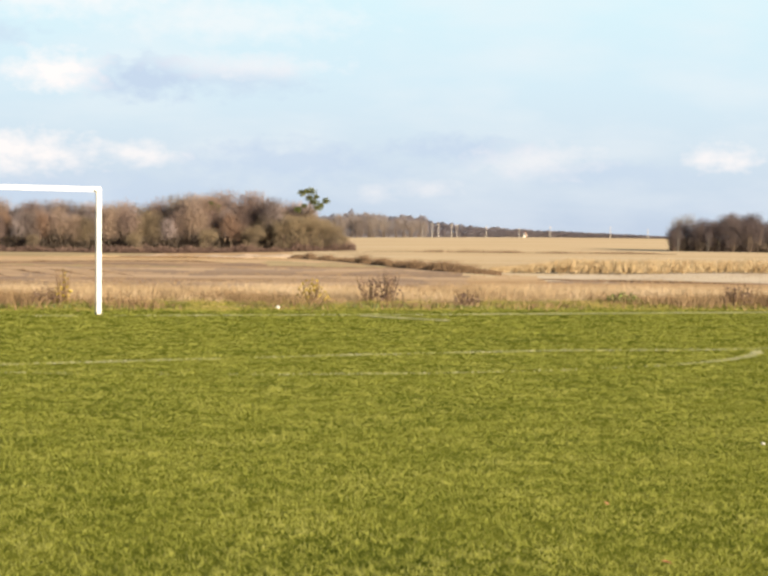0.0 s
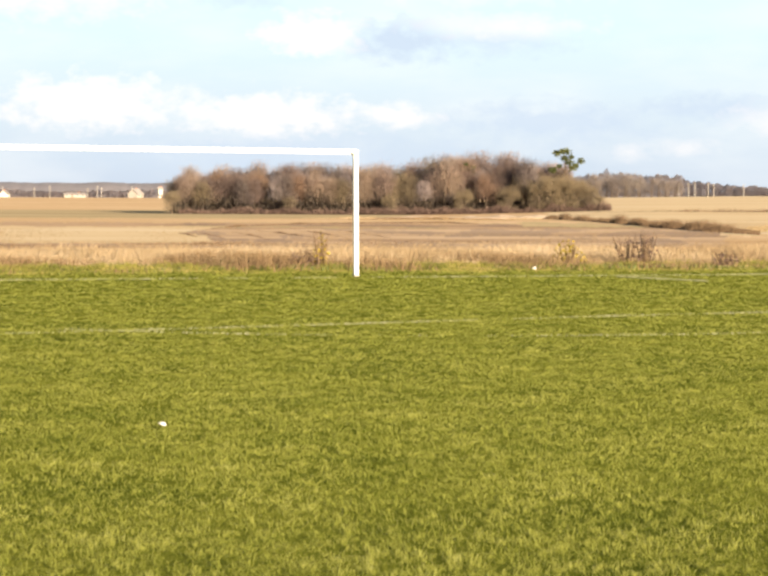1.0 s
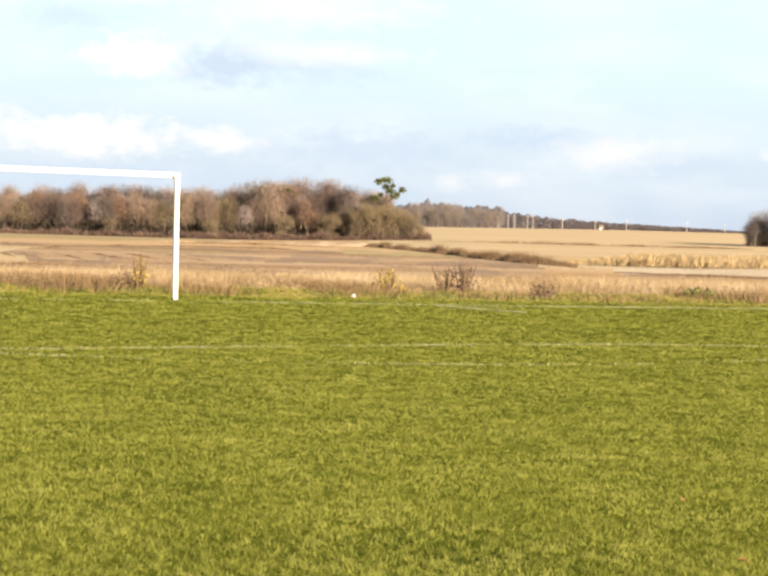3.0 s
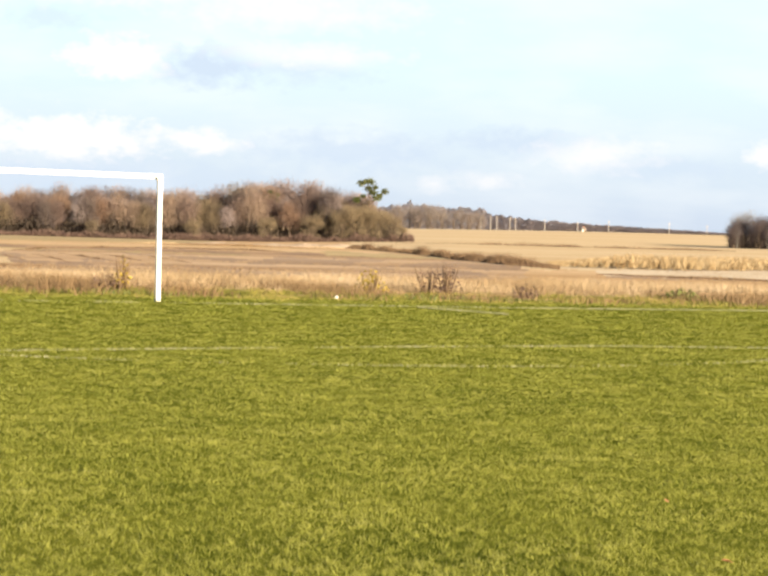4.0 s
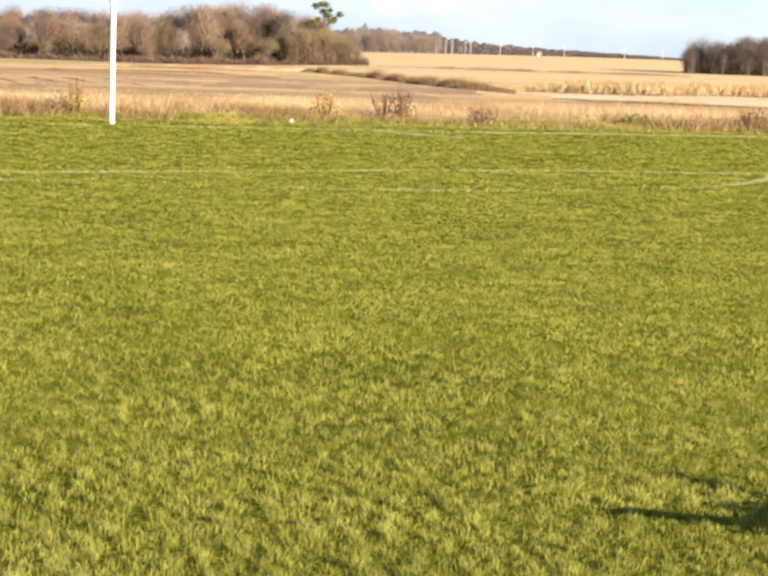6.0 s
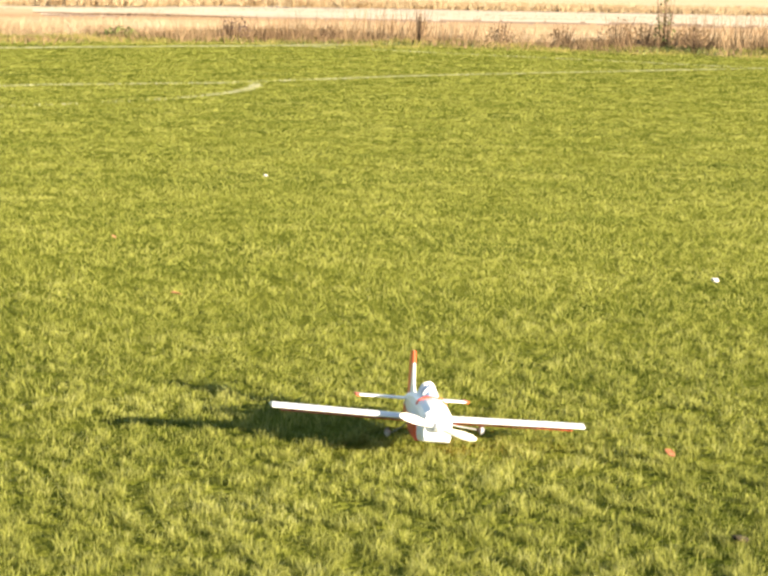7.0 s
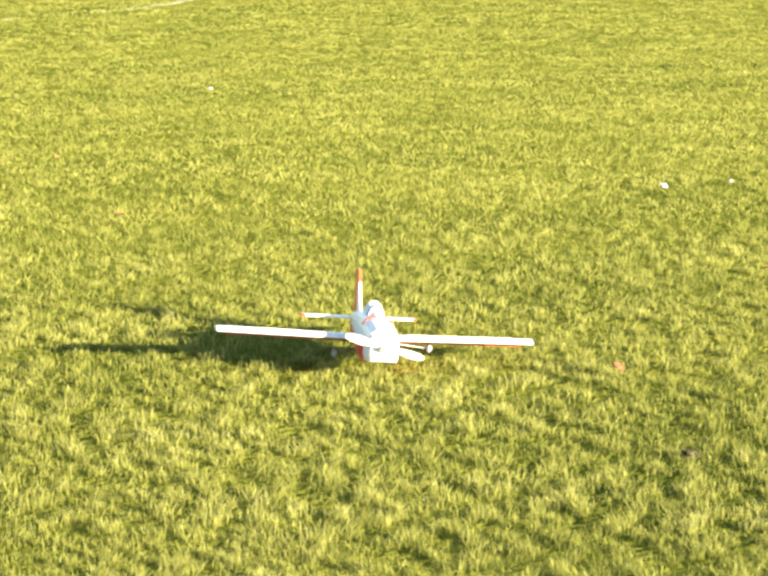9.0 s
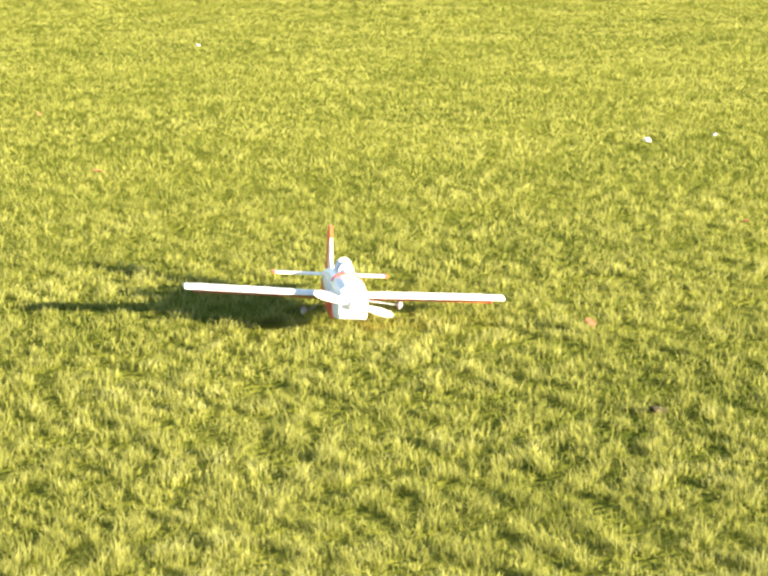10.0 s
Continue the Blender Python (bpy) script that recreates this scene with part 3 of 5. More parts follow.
weed_belt("ditch_weeds", [(9.3, 205), (9.6, 202), (10.2, 182), (11.2, 160), (12.0, 140), (12.9, 126), (13.8, 118), (14.5, 112)], "belt of dark brown dead weeds along a field ditch", WEED, 26000, 0.46, 1.8, 21, 0.4, 1.1)
weed_belt("bank_weeds", [(4.6, 188), (6.0, 190), (7.4, 192), (8.6, 198)], "low faded brown weeds on a field bank", RUSSET, 12000, 0.2, 3.0, 39, 0.4, 1.2)
weed_belt("field_bank_grass", [(3.5, 225), (6.0, 220), (8.5, 212), (9.5, 205)], "pale dry grass on a low bank before the wood", STRAW, 14000, 0.2, 4.0, 22, 0.35)
weed_belt("field_margin_weeds", [(10.5, 350), (14, 352), (16, 362), (17.5, 372), (18.7, 380)], "thin dark line of weeds between two golden fields", WEED, 9000, 0.55, 2.0, 23, 0.5)
weed_belt("near_margin_weeds", [(-6, 76), (-2, 76), (2, 78), (8, 84), (14, 84)], "low dark weeds behind the dry strip", WEED, 9000, 0.06, 2.4, 24, 0.3)
weed_belt("field_track_weeds", [(1.3, 122), (2.4, 136), (3.6, 147), (5.2, 153), (7.0, 155), (8.0, 152)], "thin dark line of weeds beside a field track", WEED, 7000, 0.12, 1.0, 29, 0.35)
weed_belt("pale_soil_edge_weeds", [(15.4, 98), (16.2, 96.5), (17.5, 95), (19.2, 94), (21, 93)], "dark line of low weeds along bare pale soil", WEED, 6000, 0.1, 0.7, 32, 0.3)
# plough furrows running out of the soil towards the pitch
for k, way in enumerate(([(2.4, 114), (3.2, 101), (3.9, 92)], [(1.8, 108), (2.3, 97), (2.7, 88)], [(3.2, 121), (3.9, 105), (4.6, 93)], [(1.0, 105), (1.35, 97), (1.6, 91)], [(0.5, 105), (0.75, 99), (0.95, 94)], [(4.3, 118), (5.0, 104), (5.6, 94)])):
    weed_belt("furrow_clods", way, "line of dark clods along a plough furrow", WEED, 900, 0.07, 0.25, 33 + k, 0.4)
weed_belt("strip_weeds", [(h, pitch_edge(h) + 2.7 + 0.8 * math.sin(h * 1.9)) for h in range(-9, 38)], "low brown dead weeds among the dry grass strip", RUSSET, 64000, 0.36, 1.4, 25, 0.26, 1.1)
weed_belt("strip_herbs", [(h, pitch_edge(h) + 0.5) for h in range(-9, 38)], "low olive-green herbs along the edge of the pitch", GREEN_LEAF, 9000, 0.15, 0.7, 26, 0.45)
weed_belt("tall_strip_weeds", [(h, pitch_edge(h) + 1.8 + 0.7 * math.sin(h * 2.7)) for h in range(18, 38)], "thin stand of tall dead brown weeds in the dry strip", RUSSET, 2600, 0.85, 0.8, 27, 0.3)


def soil_heap(heading, dist, wide, deep, tall, seed):
    """A low rounded heap of turned soil with an uneven back."""
    bm = bmesh.new()
    rings = []
    for f in (1.0, 0.85, 0.66, 0.46, 0.27, 0.1):
        ring = []
        for k in range(20):
            a = 2 * math.pi * k / 20
            px, py = math.cos(a) * f * wide / 2, math.sin(a) * f * deep / 2
            bump = 1 + 0.5 * noise.noise(Vector((px * 0.4, py * 0.4, seed))) + 0.3 * noise.noise(Vector((px * 1.3, py * 1.3, seed)))
            ring.append((px, py, tall * (1 - f * f) * bump - (0.1 if f == 1.0 else 0)))
        rings.append(ring)
    loft(bm, rings)
    ob = part("earth_mound", bm, HEAP)
    ob.matrix_basis = Matrix.Translation(on_land(heading, dist)) @ pose(0, 0, 0, 0, 0, -heading)
    tagged(ob, "low mound of pale pinkish bare earth before the wood", "earth mound", "earth mounds")


HEAP = material("pale_heap_soil", [(0.336, 0.248, 0.18), (0.48, 0.368, 0.276), (0.576, 0.464, 0.352)], 0.5, 0.95, fine=3.0, bump=0.05, space="World", spec=0.0)
for k, (h, wide, tall) in enumerate(((5.95, 4.5, 0.4), (6.35, 3.4, 0.5), (6.65, 3.0, 0.4), (7.1, 5.0, 0.3), (7.55, 4.0, 0.42), (8.05, 4.6, 0.34), (8.4, 3.6, 0.52), (8.62, 3.0, 0.4), (9.0, 4.4, 0.4), (9.3, 3.4, 0.5))):
    soil_heap(h, 214 + 5 * math.sin(k * 2.1), wide * 1.3, 4.0, tall * 0.55, k)


def corn():
    rng = np.random.default_rng(31)
    n = 8200
    h = 14.2 + 19.5 * rng.uniform(0, 1, n) ** 1.15
    d = 117 + 11 * smooth(h, 17.5, 20.5) + np.floor(rng.uniform(0, 22, n)) * 1.0 + rng.normal(0, 0.08, n)
    clump = np.array([noise.noise(Vector((a * 3, b * 0.4, 2))) for a, b in zip(h, d)])
    keep = clump + rng.uniform(0, 0.7, n) > -0.05
    h, d, clump = h[keep], d[keep], clump[keep]
    x, y = polar(h, d)
    tall = (0.62 + 0.2 * clump) * rng.uniform(0.6, 1.15, len(h)) * smooth(h, 13.8, 16.5) * (1 - 0.35 * smooth(h, 21, 26))
    base = np.stack([x, y, 0 * x], 1)
    rep = np.repeat(np.arange(len(h)), 10)
    xyz = base[rep] + rng.normal(0, 0.05, (len(rep), 3)) * [1, 1, 0]
    xyz[:, 2] = tall[rep] * rng.uniform(0, 0.45, len(rep))
    ob = blades("corn_stalks", xyz, tall[rep] * rng.uniform(0.35, 0.75, len(rep)), rng.uniform(0.02, 0.055, len(rep)), rng.uniform(0.1, 0.9, len(rep)), CORN, rng=rng, plain=np.ones(len(rep), bool))
    tagged(ob, "rows of dry golden standing corn stalks", "corn", kind="stuff")


CORN = material("dry_corn", [(0.257, 0.168, 0.0825), (0.413, 0.306, 0.165), (0.513, 0.407, 0.264)], 0.5, 0.85, island=0.6, fine=2.0, trans=0.3, space="World", lift=0.5)
corn()


def weed_clump(name, heading, dist, wide, tall, mat, n, label, seed):
    """A bushy weed of stems and small leaves."""
    rng = np.random.default_rng(seed)
    at = on_land(heading, dist)
    root = thing(name, label, "bush")
    root.location = at
    bm = bmesh.new()
    for i in range(22):
        a, r = rng.uniform(0, 6.28), rng.uniform(0.05, 0.55) * wide
        tube(bm, (math.cos(a) * r * 0.3, math.sin(a) * r * 0.3, 0), (math.cos(a) * r, math.sin(a) * r, tall * rng.uniform(0.6, 1.0)), 0.012, 0.004, 4)
    part("stem", bm, WEED, root)
    a, r = rng.uniform(0, 6.28, n), np.sqrt(rng.uniform(0, 1, n)) * wide / 2
    z = rng.beta(1.6, 1.4, n) * tall * (1 - 0.5 * (r / (wide / 2)) ** 2)
    flakes("foliage", np.stack([np.cos(a) * r, np.sin(a) * r, z], 1), rng.uniform(0.02, 0.05, n), mat, root, rng)
    return root


for spec in (("weed_bush", 11.75, 54.5, 0.7, 0.85, BRAMBLE, 190, "tall dead reddish-brown weed among dry grass", 1),
             ("weed_bush", 11.35, 54.6, 0.7, 0.75, BRAMBLE, 130, "dead brown weed among dry grass", 2),
             ("weed_bush", 9.95, 53.8, 0.8, 0.65, YELLOW_LEAF, 240, "yellowing leafy weed among dry grass", 3),
             ("weed_bush", 13.7, 54.6, 0.6, 0.4, BRAMBLE, 150, "dark brown weed at the edge of the pitch", 4),
             ("weed_bush", 17.45, 57.4, 0.9, 0.36, GREEN_LEAF, 420, "low green shrub at the edge of the pitch", 5),
             ("weed_bush", 3.55, 51.3, 0.8, 0.45, BRAMBLE, 160, "dark brown weed behind the goal", 6),
             ("weed_bush", 3.95, 51.2, 0.35, 0.85, YELLOW_LEAF, 110, "slender yellow-leaved weed behind the goal", 7),
             ("weed_bush", 20.2, 57.6, 0.9, 0.6, BRAMBLE, 180, "dead reddish-brown weed at the edge of the pitch", 8),
             ("weed_bush", 22.5, 57.4, 0.6, 0.45, WEED, 130, "dead brown weed at the edge of the pitch", 9),
             ("weed_bush", 24.65, 56.9, 0.4, 0.85, RUSSET, 90, "slender tall dead weed at the edge of the pitch", 12),
             ("weed_bush", 28.1, 56.2, 0.7, 0.62, RUSSET, 160, "faded brown weed at the edge of the pitch", 13),
             ("weed_bush", 29.4, 55.4, 0.95, 0.8, RUSSET, 240, "large clump of dead brown weeds at the edge of the pitch", 14),
             ("weed_bush", 30.0, 55.9, 0.8, 0.7, RUSSET, 200, "faded brown weed clump at the edge of the pitch", 15),
             ("weed_bush", 30.5, 55.6, 0.5, 1.35, GREEN_LEAF, 150, "tall thin grey-green sapling at the edge of the pitch", 16),
             ("weed_bush", 26.6, 56.2, 0.8, 0.65, RUSSET, 170, "tall dead brown weed at the edge of the pitch", 10),
             ("weed_bush", 31.2, 54.4, 0.9, 0.7, RUSSET, 220, "tall dead reddish weed at the edge of the pitch", 11)):
    weed_clump(*spec)


# ---- the goal ----
def goal():
    g = thing("football_goal", "white painted full-size football goal without a net", "football goal")
    g.matrix_world = Matrix.Translation(POST) @ pose(0, 0, 0, 0, 0, GOAL_TURN)
    r = 0.044
    for x, lean in ((-r, 0.022), (-7.32 - 3 * r, 0.055)):
        bm = bmesh.new()
        box(bm, x, x + 2 * r, -r, r, -0.05, 2.348, 0.015)
        bmesh.ops.transform(bm, matrix=Matrix.Shear("XY", 4, (-lean / 2.35, 0)), verts=bm.verts)
        p = part("post", bm, WHITE_PAINT, g)
        bm = bmesh.new()
        box(bm, x + r - 0.055, x + r + 0.055, -0.055, 0.055, -0.06, 0.015, 0.01)
        part("ground_sleeve", bm, STEEL, p, "dull metal ground sleeve")
    bm = bmesh.new()
    box(bm, -7.32 - 3 * r - 0.055, r - 0.022, -r, r, 2.351, 2.351 + 2 * r, 0.015)
    bar = part("crossbar", bm, WHITE_PAINT, g)
    for x in (-0.09, -7.42):
        bm = bmesh.new()
        tube(bm, (x, -r - 0.03, 2.338), (x, -r + 0.01, 2.338), 0.03, 0.03, 8)
        tube(bm, (x, -r - 0.03, 2.338), (x - 0.06, -r - 0.04, 2.398), 0.012, 0.012, 6)
        part("corner_bolt", bm, STEEL, bar, "dark metal corner bolt")


STEEL = material("dull_steel", [(0.10, 0.10, 0.10), (0.18, 0.18, 0.17), (0.25, 0.24, 0.22)], 6.0, 0.5, metal=0.6, fine=60)
goal()


# ---- trees ----
def limb_tree(name, seed, tall, wide, mat, label, twigs=4000, twig=0.06, low=0.2, trunk=0.15, stems=2, boughs=24, loose=0.88, bark=None):
    """A bare tree: one or more tapered stems, rising boughs, and clouds of fine twigs round the boughs with gaps between."""
    rng = np.random.default_rng(seed)
    root = thing(name, label, "tree", "trees of the wood")
    bm = bmesh.new()
    tips, heads = [], []
    for q in range(stems):
        lean = Vector((rng.normal(0, 1), rng.normal(0, 1), 0)) * (wide * 0.13 if stems > 1 else 0.15)
        top = lean + Vector((0, 0, tall * rng.uniform(0.8, 0.92)))
        kink = Vector((rng.normal(0, 0.15), rng.normal(0, 0.15), 0))
        knots = [lean * 0.25 + Vector((0, 0, -0.6)), top * 0.38 + kink, top * 0.7 - kink * 0.5, top]
        rad = [trunk, trunk * 0.72, trunk * 0.4, trunk * 0.1]
        for k in range(3):
            tube(bm, knots[k], knots[k + 1], rad[k], rad[k + 1], 5)
        for b in range(boughs // stems):
            f = rng.uniform(low, 0.93)
            k = min(2, int(f * 3))
            start = knots[k].lerp(knots[k + 1], f * 3 - k)
            a, reach = rng.uniform(0, 6.28), wide / 2 * rng.uniform(0.35, 1.0) * math.sin(math.pi * min(1.0, 0.18 + 0.75 * f) ** 0.8)
            end = start + Vector((math.cos(a) * reach, math.sin(a) * reach, reach * rng.uniform(0.5, 1.2)))
            end.z = min(end.z, tall * rng.uniform(0.9, 1.02))
            tube(bm, start, end, trunk * 0.3 * (1.2 - f), 0.018, 3)
            for j in range(2):
                s = start.lerp(end, rng.uniform(0.4, 0.9))
                tube(bm, s, s + Vector((rng.normal(0, 0.4), rng.normal(0, 0.4), rng.uniform(0.4, 1.1))) * (tall / 9), 0.028, 0.008, 3)
            tips.append(start.lerp(end, 0.72))
            heads.append((end - start).normalized())
    part("trunk", bm, bark or BARK, root, "white birch stems" if bark else "")
    tips, heads = np.array([tuple(p) for p in tips]), np.array([tuple(p) for p in heads])
    pick = rng.integers(0, len(tips), twigs)
    xyz = tips[pick] + np.clip(rng.normal(0, 1, (twigs, 3)), -1.7, 1.7) * [loose, loose, loose * 0.95] * (tall / 9)
    xyz[:, 2] = np.maximum(xyz[:, 2], 0.05)
    way = heads[pick] * 0.6 + rng.normal(0, 0.36, (twigs, 3)) + [0, 0, 0.7]
    strands("crown", xyz, way, rng.uniform(0.25, 1.0, twigs) * tall / 9, rng.uniform(0.5, 1.3, twigs) * twig * 0.92, mat, root, rng)
    return root


def wood(protos, spots, seed):
    """Sets trees of a few kinds on spots of (heading, distance, size)."""
    rng = np.random.default_rng(seed)
    for i, (h, d, s, kind) in enumerate(spots):
        at = on_land(h, d)
        m = Matrix.Translation(at) @ pose(0, 0, 0, 0, 0, rng.uniform(0, 360))
        src = protos[kind]
        if src.get("used"):
            ob = copy_thing(src, m)
        else:
            ob = src
            ob.matrix_basis = m
            ob["used"] = 1
        ob.scale = (s, s, s)


BROWN = "bare autumn tree with brown-olive twigs in a wood"
DARK = "dark leafless tree with dense twigs in a wood"
GREY = "tall leafless tree with grey-brown twigs in a wood"
RUSTY = "autumn tree with russet twigs in a wood"
protos = [limb_tree("tree", 40, 9.0, 4.2, CROWN, BROWN, low=0.3), limb_tree("tree", 41, 8.6, 4.8, RUSSET_CROWN, RUSTY, low=0.25),
          limb_tree("tree", 42, 9.5, 3.6, CROWN, BROWN, low=0.35, stems=1), limb_tree("tree", 43, 9.0, 4.4, GREY_CROWN, GREY, 3200, low=0.35, stems=3),
          limb_tree("tree", 44, 8.8, 4.6, DARK_CROWN, DARK, 3600, low=0.25), limb_tree("tree", 45, 5.0, 5.6, OLIVE_CROWN, "low spreading olive-brown bush tree at the edge of a wood", 3600, low=0.04, stems=4, trunk=0.09, loose=0.95),
          limb_tree("tree", 57, 9.2, 3.4, GREY_CROWN, GREY, 2800, low=0.4, stems=1), limb_tree("tree", 58, 8.4, 4.6, OLIVE_CROWN, "bare tree with olive-brown twigs in a wood", low=0.22)]
TALL = (9.0, 8.6, 9.5, 9.0, 8.8, 5.0, 9.2, 8.4)
rng_wood = np.random.default_rng(50)
spots = []
# outline of the wood: heading, height of the trees
PROFILE = ([0.2, 0.8, 1.6, 2.6, 3.6, 4.6, 5.6, 6.4, 7.0, 7.8, 8.4, 9.0, 9.8, 10.3, 10.7], [6.0, 8.3, 9.0, 8.6, 8.7, 8.5, 9.0, 9.3, 10.6, 10.5, 10.2, 9.3, 8.0, 6.0, 4.0])
ODDS = ([0.24, 0.2, 0.14, 0.1, 0.06, 0.0, 0.06, 0.2], [0.14, 0.12, 0.12, 0.2, 0.2, 0.0, 0.14, 0.08])
for row, dist in enumerate((396, 401, 407, 414, 422)):
    for h in np.arange(0.45 + 0.1 * row, 10.35 - 0.1 * row, 0.33):
        hh = h + rng_wood.uniform(-0.16, 0.16)
        want = np.interp(hh, *PROFILE) * rng_wood.uniform(0.7, 1.04) * (0.86 if row == 0 else 1.0)
        kind = 5 if want < 5.2 else int(rng_wood.choice(8, p=ODDS[row > 1]))
        spots.append((hh, dist + rng_wood.uniform(-2, 2), want / TALL[kind], kind))
for h, s in ((9.5, 1.1), (9.85, 1.1), (10.15, 0.95), (10.4, 0.8), (10.65, 0.5), (9.2, 1.0), (0.35, 0.7), (8.5, 0.8), (7.4, 0.75), (5.6, 0.6), (3.2, 0.55)):
    spots.append((h, 391.0, s, 5))
spots += [(8.97, 394.0, 1.03, 4), (8.85, 399.0, 1.05, 4), (6.9, 398.0, 1.12, 4)]
wood(protos, spots, 51)


def thicket(name, h0, h1, d0, d1, tall, n, mat, seed, label, stem=1.0, patchy=0.25):
    rng = np.random.default_rng(seed)
    h, d = rng.uniform(h0, h1, n), rng.uniform(d0, d1, n)
    x, y = polar(h, d)
    heap = np.clip(0.75 + 1.1 * lumps(h, d * 0.02, 1.7, seed) + (0.25 - patchy) * 3 * lumps(h, d * 0.05, 5.0, seed), patchy, 1.5)
    z = rng.beta(1.1, 1.8, n) * tall * heap
    ob = strands(name, np.stack([x, y, z + land(h, d)], 1), rng.normal(0, 0.5, (n, 3)) + [0, 0, 0.8], rng.uniform(0.5, 1.3, n) * stem, rng.uniform(0.08, 0.25, n) * stem, mat, rng=rng)
    tagged(ob, label, "undergrowth", kind="stuff")


thicket("undergrowth", 5.0, 10.95, 388.5, 393, 1.15, 13000, BRAMBLE, 62, "low mauve-brown brambles along the foot of the wood", 0.55, 0.02)
thicket("undergrowth", 0.5, 5.0, 389.5, 393, 0.8, 6000, BRAMBLE, 63, "thin low brambles along the foot of the wood", 0.55, 0.02)
thicket("undergrowth", 0.35, 10.5, 393.5, 420, 3.4, 36000, UNDERGROWTH, 52, "dark tangled undergrowth at the foot of the wood")


def mistletoe_tree(heading, dist, tall, balls, label, seed):
    """A tall thin bare tree with balls of mistletoe at (x, z, radius)."""
    root = thing("mistletoe_tree", label, "tree")
    root.location = on_land(heading, dist)
    rng = np.random.default_rng(seed)
    bm = bmesh.new()
    tube(bm, (0, 0, -0.3), (0.2, 0, 5.5), 0.2, 0.12, 7)
    tube(bm, (0.2, 0, 5.5), (-0.1, 0, tall), 0.12, 0.04, 6)
    for x, z, r in balls:
        tube(bm, (0.1, 0, min(z - 0.6 - 0.6 * abs(x), tall - 1)), (x, 0, z), 0.06, 0.025, 5)
    for i in range(26):
        a = rng.uniform(0, 6.28)
        s = Vector((0.1, 0, rng.uniform(5.0, tall - 0.6)))
        tube(bm, s, s + Vector((math.cos(a) * rng.uniform(0.6, 1.6), math.sin(a) * rng.uniform(0.6, 1.6), rng.uniform(0.4, 1.3))), 0.035, 0.008, 4)
    part("trunk", bm, BARK, root)
    for x, z, r in balls:
        r *= 1.08
        n = 260
        v = rng.normal(size=(n, 3))
        v /= np.linalg.norm(v, axis=1)[:, None]
        p = v * (r * rng.uniform(0.1, 1.15, n) ** 0.7)[:, None] * [1.15, 1, 0.8] + 0.12 * np.sin(v * 7 + x)
        flakes("mistletoe_ball", p + [x, 0, z], rng.uniform(0.09, 0.16, n), MISTLETOE, root, rng, stretch=1.4)


mistletoe_tree(9.83, 396, 9.6, [(-1.35, 9.8, 0.6), (-0.55, 10.05, 0.42), (0.2, 10.0, 0.72), (-0.05, 8.85, 0.55), (0.75, 8.2, 0.6), (1.05, 9.1, 0.3), (1.3, 7.3, 0.6), (2.7, 8.45, 0.52), (1.9, 7.7, 0.32), (-2.0, 7.0, 0.5), (-0.9, 7.6, 0.3)],
               "tall bare thin tree with green mistletoe balls", 60)
mistletoe_tree(7.5, 398.5, 8.4, [(-0.6, 7.4, 0.5), (0.5, 7.8, 0.55), (0.7, 6.8, 0.5), (-0.4, 8.3, 0.35)], "bare tree in the wood with a few mistletoe balls", 61)

# the dark wood to the east
EAST = "dark leafless tree in a small wood"
east = [limb_tree("tree", 46, 7.5, 5.6, EAST_CROWN, EAST, 3400, low=0.08, stems=3, loose=0.9), limb_tree("tree", 47, 6.5, 6.0, EAST_CROWN, EAST, 3400, low=0.05, stems=3, loose=0.95),
        limb_tree("tree", 48, 7.0, 5.0, GREY_TWIGS, "pale grey leafless tree beside a dark wood", 1700, 0.05, low=0.3, stems=1)]
spots = []
for row, dist in enumerate((448, 453, 459, 466)):
    for h in np.arange(18.75 + 0.06 * row, 21.9, 0.4):
        hh = h + rng_wood.uniform(-0.12, 0.12)
        want = np.interp(hh, [18.5, 19.0, 19.7, 20.6, 21.5, 22.0], [4.6, 5.6, 7.4, 6.8, 6.6, 4.6]) * rng_wood.uniform(0.75, 1.03)
        kind = int(rng_wood.integers(0, 2))
        spots.append((hh, dist + rng_wood.uniform(-2, 2), want / (7.5, 6.5)[kind], kind))
for row, dist in enumerate((450, 456)):
    for h in np.arange(22.35 + 0.2 * row, 27.1, 0.42):
        if 25.0 < h < 25.6:
            continue
        kind = int(rng_wood.choice([0, 1, 2], p=[0.3, 0.35, 0.35]))
        spots.append((h + rng_wood.uniform(-0.12, 0.12), dist, rng_wood.uniform(0.55, 0.8), kind))
for h, s in ((18.72, 0.95), (18.98, 1.05)):
    spots.append((h, 470, s, 2))
east.append(limb_tree("tree", 59, 6.0, 3.0, EAST_CROWN, "slender leafless birch with white stems beside a dark wood", 900, 0.03, low=0.45, trunk=0.08, stems=2, boughs=12, bark=BIRCH_BARK))
spots += [(18.72, 444.0, 0.85, 3), (19.42, 444.5, 0.75, 3)]
wood(east, spots, 53)
thicket("undergrowth", 18.55, 22.0, 446, 465, 2.4, 9000, UNDERGROWTH, 54, "dark undergrowth at the foot of the eastern wood")


